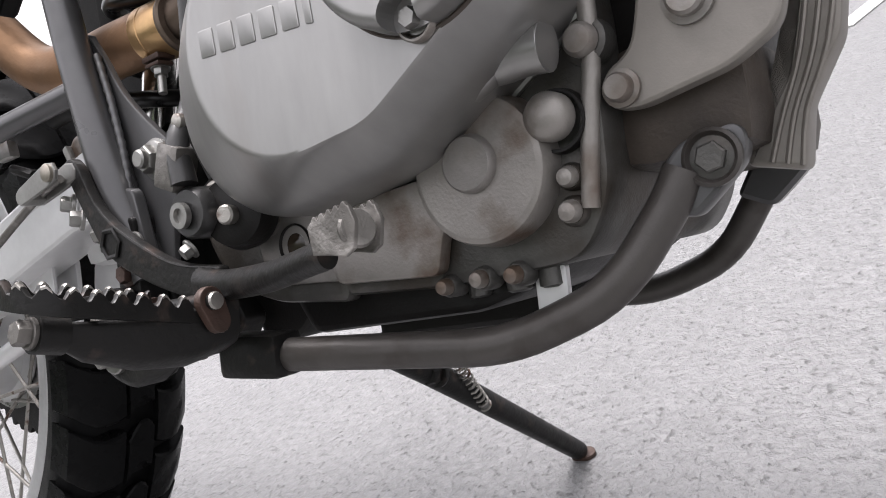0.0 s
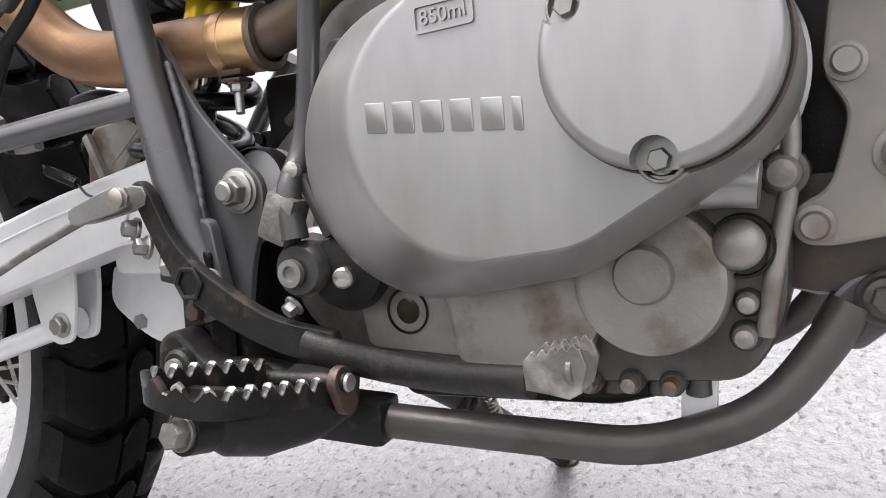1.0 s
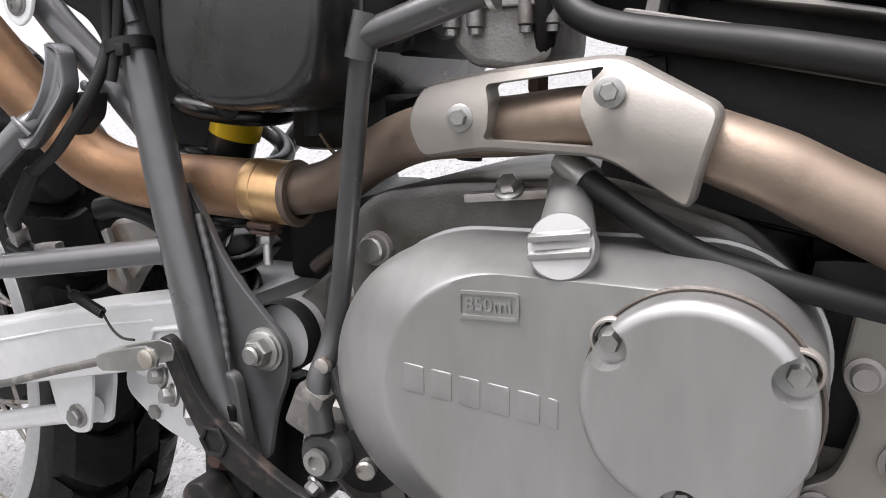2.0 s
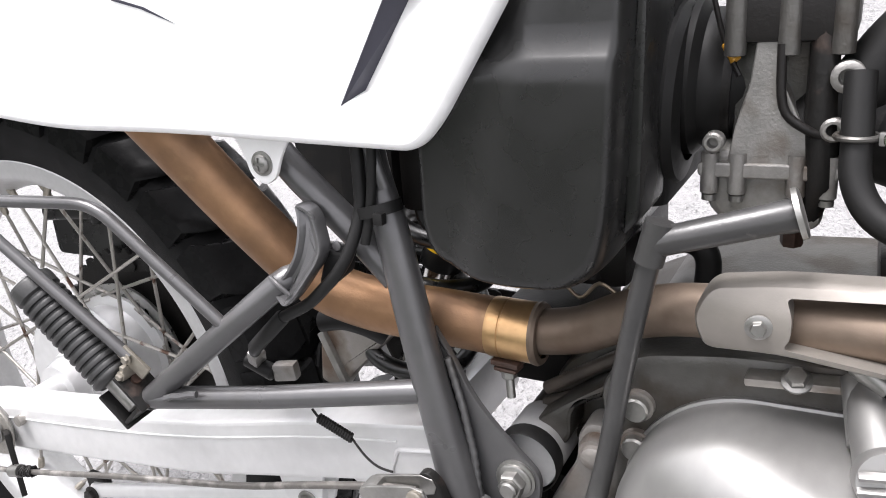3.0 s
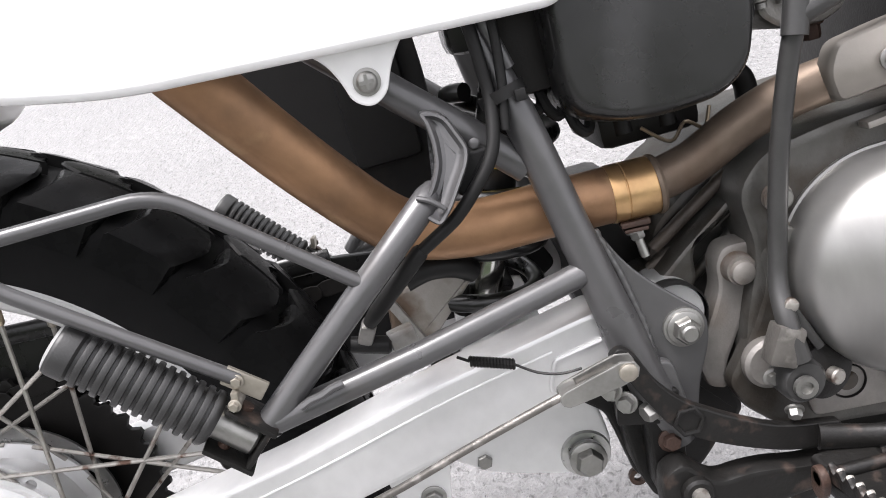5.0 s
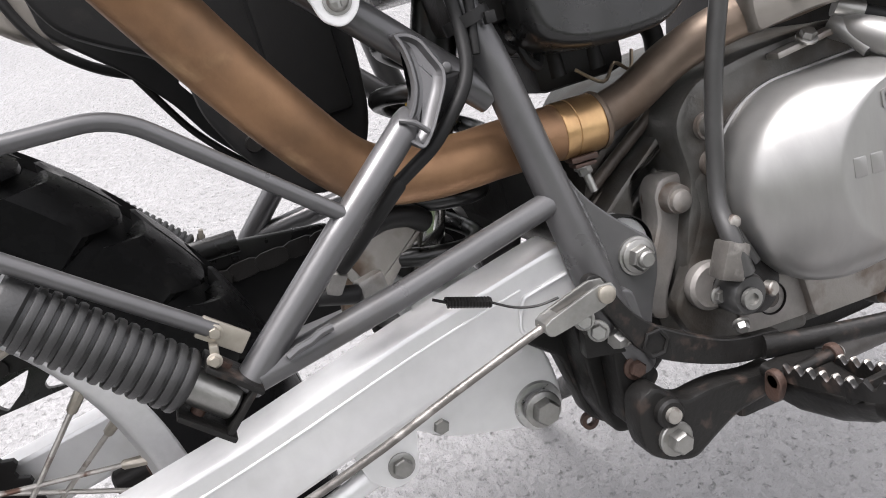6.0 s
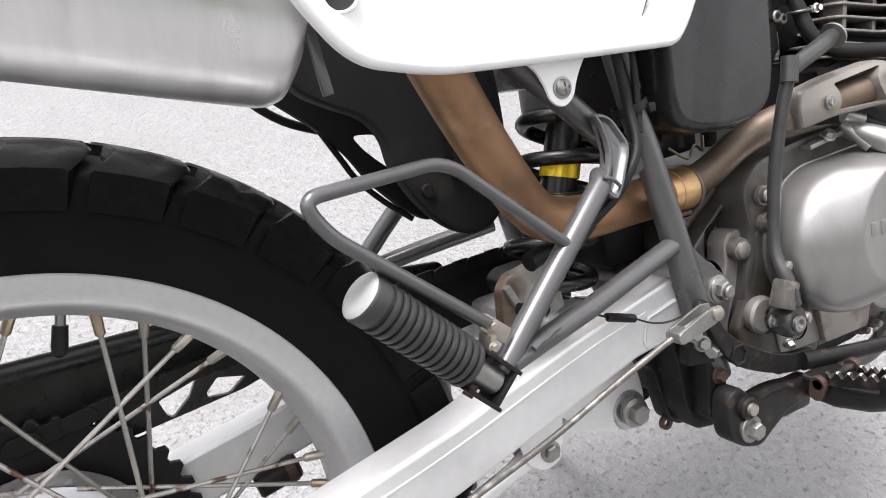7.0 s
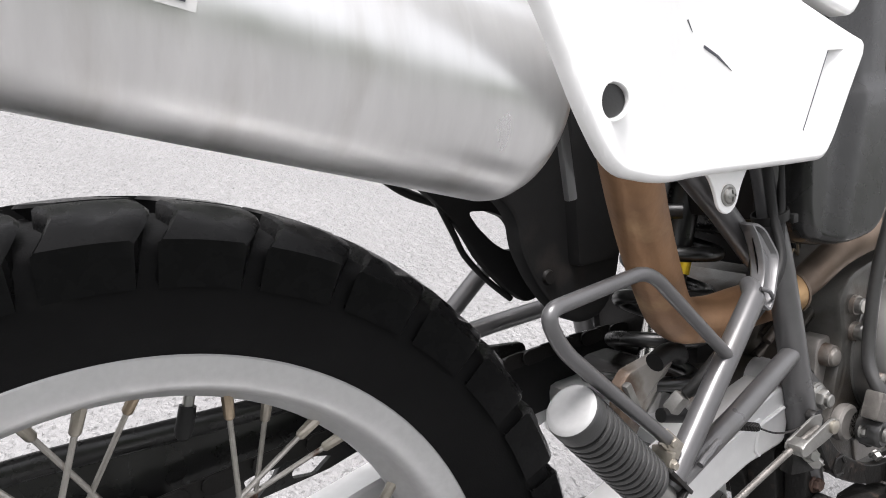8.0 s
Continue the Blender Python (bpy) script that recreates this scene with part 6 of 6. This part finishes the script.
# side stand
def side_stand():
    up, foot = Vector((0.542, 0.085, 0.235)), Vector((0.549, 0.284, 0.1165))
    st = part("side_stand", tube([up - (foot - up) * 0.25, up, up.lerp(foot, 0.97), foot], 0.0098, 18, radii=[0.012, 0.0105, 0.0092, 0.0088]), WORN, bike, "dark steel side stand with rusty foot")
    part("foot_pad", plate(rounded([(0.552, 0.0), (0.560, 0.012), (0.582, 0.012), (0.590, 0.0), (0.582, -0.012), (0.560, -0.012)], 0.006), 0.0, 0.006, 0.001), RUST, st, m=Matrix.Translation((0.5485, 0.2885, 0.1105)) @ Matrix.Rotation(radians(21.85), 4, "X") @ Matrix.Scale(0.75, 4) @ Matrix.Translation((-0.568, 0, 0)) @ Matrix.Rotation(radians(90), 4, "X"))
    part("stand_pivot", hexhead((0.546, 0.085, 0.236), 0.009, 0.012), WORN, st)
    part("stand_spring", tube([Vector((0.556, 0.088, 0.255)).lerp(Vector((0.553, 0.135, 0.195)), i / 110) + Vector((1, 0, 0)) * 0.0045 * math.sin(i * 0.8) + Vector((0, 0.78, 0.6)) * 0.0045 * math.cos(i * 0.8) for i in range(111)], 0.0011, 6), BARE, st)
    part("spring_lug", tube([(0.553, 0.133, 0.197), (0.545, 0.140, 0.205)], 0.004, 10), ZINC, st)


side_stand()


# shock absorber
def shock():
    top, low = Vector((0.471, -0.026, 0.600)), Vector((0.394, -0.028, 0.378))
    body = part("shock_absorber", tube([top.lerp(low, 0.45), low], 0.0125, 24), CHROME, bike, "shock absorber with black coil spring")
    d = (low - top)
    u = d.normalized().orthogonal()
    v = d.normalized().cross(u)
    turns = 4.6
    n = 260
    part("shock_body", tube([top, top + d * 0.05, top + d * 0.46], 0.0150, 28, radii=[0.020, 0.0150, 0.0150]), COIL, body)
    coil = [top + d * (0.20 + 0.66 * i / n) + (u * math.cos(2 * math.pi * turns * i / n) + v * math.sin(2 * math.pi * turns * i / n)) * 0.0250 for i in range(n + 1)]
    part("coil_spring", tube(coil, 0.0060, 12), COIL, body, "black coil spring")
    part("yellow_collar", tube([top + d * 0.315, top + d * 0.40], 0.0165, 32), YELLOW, body, "yellow anodised spring collar")
    part("seat_ring", lathe([(0, 0.015), (0, 0.034), (0.006, 0.034), (0.006, 0.015)], low, d * -1, 32), COIL, body)
    part("link_rod", slab((0.40, -0.045, 0.335), (0.45, -0.045, 0.40), 0.02, 0.012, 0.003), DARK, body)
    part("linkage_lever", plate(rounded([(0.382, 0.432), (0.392, 0.440), (0.42, 0.440), (0.435, 0.430), (0.42, 0.415), (0.39, 0.415)], 0.006), 0.03, -0.03, 0.004), DARK, body, "dark linkage casting")
    bridge = rounded([(0.344, 0.408), (0.3485, 0.446), (0.358, 0.4555), (0.402, 0.4610), (0.412, 0.4550), (0.392, 0.436), (0.374, 0.418), (0.362, 0.402)], 0.004)
    part("linkage_bridge", plate(bridge, -0.044, -0.058, 0.003), CASE, body, "grimy pale linkage casting")
    part("bridge_rib", slab((0.352, -0.0595, 0.449), (0.368, -0.0595, 0.412), 0.006, 0.006, 0.0015), ALUGREY, body)
    part("hose_stub", tube([(0.3290, -0.1115, 0.4480), (0.3500, -0.1115, 0.4420), (0.3515, -0.1115, 0.4416)], 0.0055, 16, radii=[0.0048, 0.0056, 0.0040]), HOSE, body, "black rubber hose stub")
    part("stub_fitting", slab((0.3505, -0.110, 0.4425), (0.366, -0.106, 0.4440), 0.012, 0.009, 0.002), ALUGREY, body)
    part("stub_neck", slab((0.3375, -0.1115, 0.4480), (0.3440, -0.1180, 0.4600), 0.010, 0.009, 0.0025, up=(0, 1, 0)), ALUGREY, body)
    part("feed_hose", tube(smooth_path([(0.366, -0.075, 0.4655), (0.382, -0.072, 0.4680), (0.398, -0.068, 0.4640), (0.408, -0.062, 0.4560)], 5), 0.0072, 14), HOSE, body, "black rubber hose")


shock()


# rear inner guard, chain and chain guard
def rear_guard():
    o = rounded([(0.232, 0.720), (0.235, 0.640), (0.246, 0.618), (0.268, 0.604), (0.292, 0.592), (0.305, 0.574), (0.306, 0.552), (0.318, 0.525), (0.335, 0.500), (0.360, 0.480), (0.390, 0.486), (0.408, 0.520), (0.412, 0.575), (0.405, 0.720)], [0.004, 0.01, 0.01, 0.012, 0.01, 0.015, 0.02, 0.01, 0.015, 0.015, 0.015, 0.02, 0.02, 0.004])
    g = part("inner_guard", plate(o, 0.012, -0.006, 0.003), GUARD, bike, "black plastic inner mudguard")
    far = rounded([(0.225, 0.70), (0.232, 0.625), (0.268, 0.592), (0.292, 0.563), (0.306, 0.537), (0.328, 0.511), (0.350, 0.492), (0.392, 0.500), (0.41, 0.70)], 0.008)
    fs = part("guard_far_side", plate(far, 0.056, 0.046, 0.002), GUARD, g)
    window = rounded([(0.298, 0.578), (0.319, 0.575), (0.337, 0.566), (0.346, 0.549), (0.347, 0.538), (0.333, 0.540), (0.3208, 0.5486), (0.3066, 0.564)], 0.006)
    cut(fs, layers([[(x, 0.03, z) for x, z in window], [(x, 0.08, z) for x, z in window]]))
    part("guard_web", box((0.352, -0.018, 0.53), (0.398, 0.050, 0.70), 0.006), GUARD, g)
    part("brake_hose", tube(smooth_path([(0.272, 0.050, 0.592), (0.287, 0.052, 0.562), (0.299, 0.056, 0.541), (0.318, 0.056, 0.518), (0.340, 0.054, 0.497)], 5), 0.0026, 10), HOSE, g, "black brake-light cable")
    part("hanger_strap", slab((0.206, -0.166, 0.66), (0.2085, -0.168, 0.6135), 0.0055, 0.004, 0.001, up=(1, 0, 0)), FRAME, g)
    part("guard_bolt", lathe([(0, 0), (0, 0.006), (0.003, 0.005), (0.003, 0)], (0.3305, -0.006, 0.5265), n=18), DARK, g)


rear_guard()


# grey underside of the tail with its cable, seen behind the inner guard
def tail_piece():
    o = rounded([(0.182, 0.720), (0.186, 0.662), (0.198, 0.640), (0.216, 0.625), (0.240, 0.618), (0.275, 0.618), (0.275, 0.720)], 0.012, 5)
    t = part("tail_underside", plate(o, 0.115, 0.075, 0.006, steps=4), SHIELD, bike, "dull grey underside of the tail")
    part("tail_cable", tube(smooth_path([(0.207, 0.070, 0.70), (0.212, 0.068, 0.660), (0.226, 0.066, 0.625), (0.252, 0.064, 0.600), (0.285, 0.060, 0.584)], 5), 0.0036, 10), HOSE, t, "black cable")


tail_piece()


def chain_run():
    top = [(0.0, 0.063, 0.4195), (0.10, 0.063, 0.4285), (0.24, 0.063, 0.4345), (0.345, 0.063, 0.441), (0.46, 0.063, 0.4395), (0.55, 0.063, 0.425)]
    path = smooth_path(top, 14)
    ch = part("chain", tube(path, 0.0035, 8), DARK, bike, "black greasy drive chain")
    pts = [path[0]]
    for q in path:
        if (q - pts[-1]).length > 0.0155:
            pts.append(q)
    first = None
    for i, (a, b) in enumerate(zip(pts, pts[1:])):
        d = (b - a).normalized()
        m = Matrix.Translation((a + b) / 2 + Vector((0, -0.006 if i % 2 else -0.0085, 0))) @ Matrix.Rotation(-math.atan2(d.z, d.x), 4, "Y")
        if first is None:
            link = hull([(-0.0066, 0, 0.0066), (0.0066, 0, 0.0066)], 16)
            first = part("link", plate(link, 0.001, -0.001, 0.0004), DARK, ch, m=m)
        else:
            again(first, m)
    slide = rounded([(0.200, 0.4315), (0.345, 0.4370), (0.460, 0.4360), (0.475, 0.405), (0.440, 0.385), (0.300, 0.378), (0.205, 0.385)], 0.008)
    part("chain_slider", plate(slide, 0.0725, 0.066, 0.0015), GUARD, ch, "black rubber chain slider")
    guard = rounded([(-0.13, 0.462), (-0.04, 0.470), (0.06, 0.4655), (0.165, 0.4605), (0.30, 0.457), (0.37, 0.447), (0.37, 0.430), (0.28, 0.437), (0.23, 0.425), (0.165, 0.420), (0.06, 0.416), (-0.13, 0.414)], 0.008)
    cg = part("chain_guard", plate(guard, 0.082, 0.076, 0.001), PLASTIC, bike, "black plastic chain guard with cut-outs")
    part("guard_top", tube(smooth_path([(-0.13, 0.070, 0.463), (-0.04, 0.070, 0.471), (0.06, 0.070, 0.4665), (0.165, 0.070, 0.4615), (0.30, 0.070, 0.458)], 5), 0.0085, 12, flat=0.4), PLASTIC, cg)
    low = rounded([(0.06, 0.418), (0.20, 0.424), (0.245, 0.434), (0.235, 0.410), (0.17, 0.396), (0.05, 0.388)], 0.004)
    lw = part("guard_lower", plate(low, 0.082, 0.077, 0.001), PLASTIC, cg)
    def hole(pts):
        r = rounded(pts, 0.002)
        return layers([[(x, 0.05, z) for x, z in r], [(x, 0.12, z) for x, z in r]])
    cut(lw, hole([(0.1045, 0.4102), (0.1356, 0.4174), (0.1275, 0.4049), (0.112, 0.3933), (0.1077, 0.3975)]), hole([(0.1409, 0.4038), (0.1519, 0.413), (0.174, 0.4063), (0.1584, 0.3964), (0.1413, 0.399)]))


chain_run()

# ---- small things on the ground ----
bm = slab((0.690, 1.955, 0.003), (1.20, 3.60, 0.003), 0.05, 0.004, 0.001, up=(1, -0.31, 0))
line = part("road_marking", bm, PAINT, None)
tagged(line, "thin worn white paint line on the asphalt", "road marking", kind="structure")
bm = bmesh.new()
ring = [bm.verts.new((0.108 + x, 0.786 + y, z)) for x, y, z in ((-0.014, -0.004, 0.002), (0.004, -0.008, 0.004), (0.016, -0.002, 0.002), (0.013, 0.006, 0.003), (-0.002, 0.005, 0.006), (-0.013, 0.004, 0.002))]
f = bm.faces.new(ring)
ext = bmesh.ops.extrude_face_region(bm, geom=[f])
bmesh.ops.translate(bm, vec=(0, 0, 0.0006), verts=[v for v in ext["geom"] if isinstance(v, bmesh.types.BMVert)])
scrap = part("paper_scrap", bm, WHITE, None)
tagged(scrap, "small white paper scrap lying on asphalt", "litter")
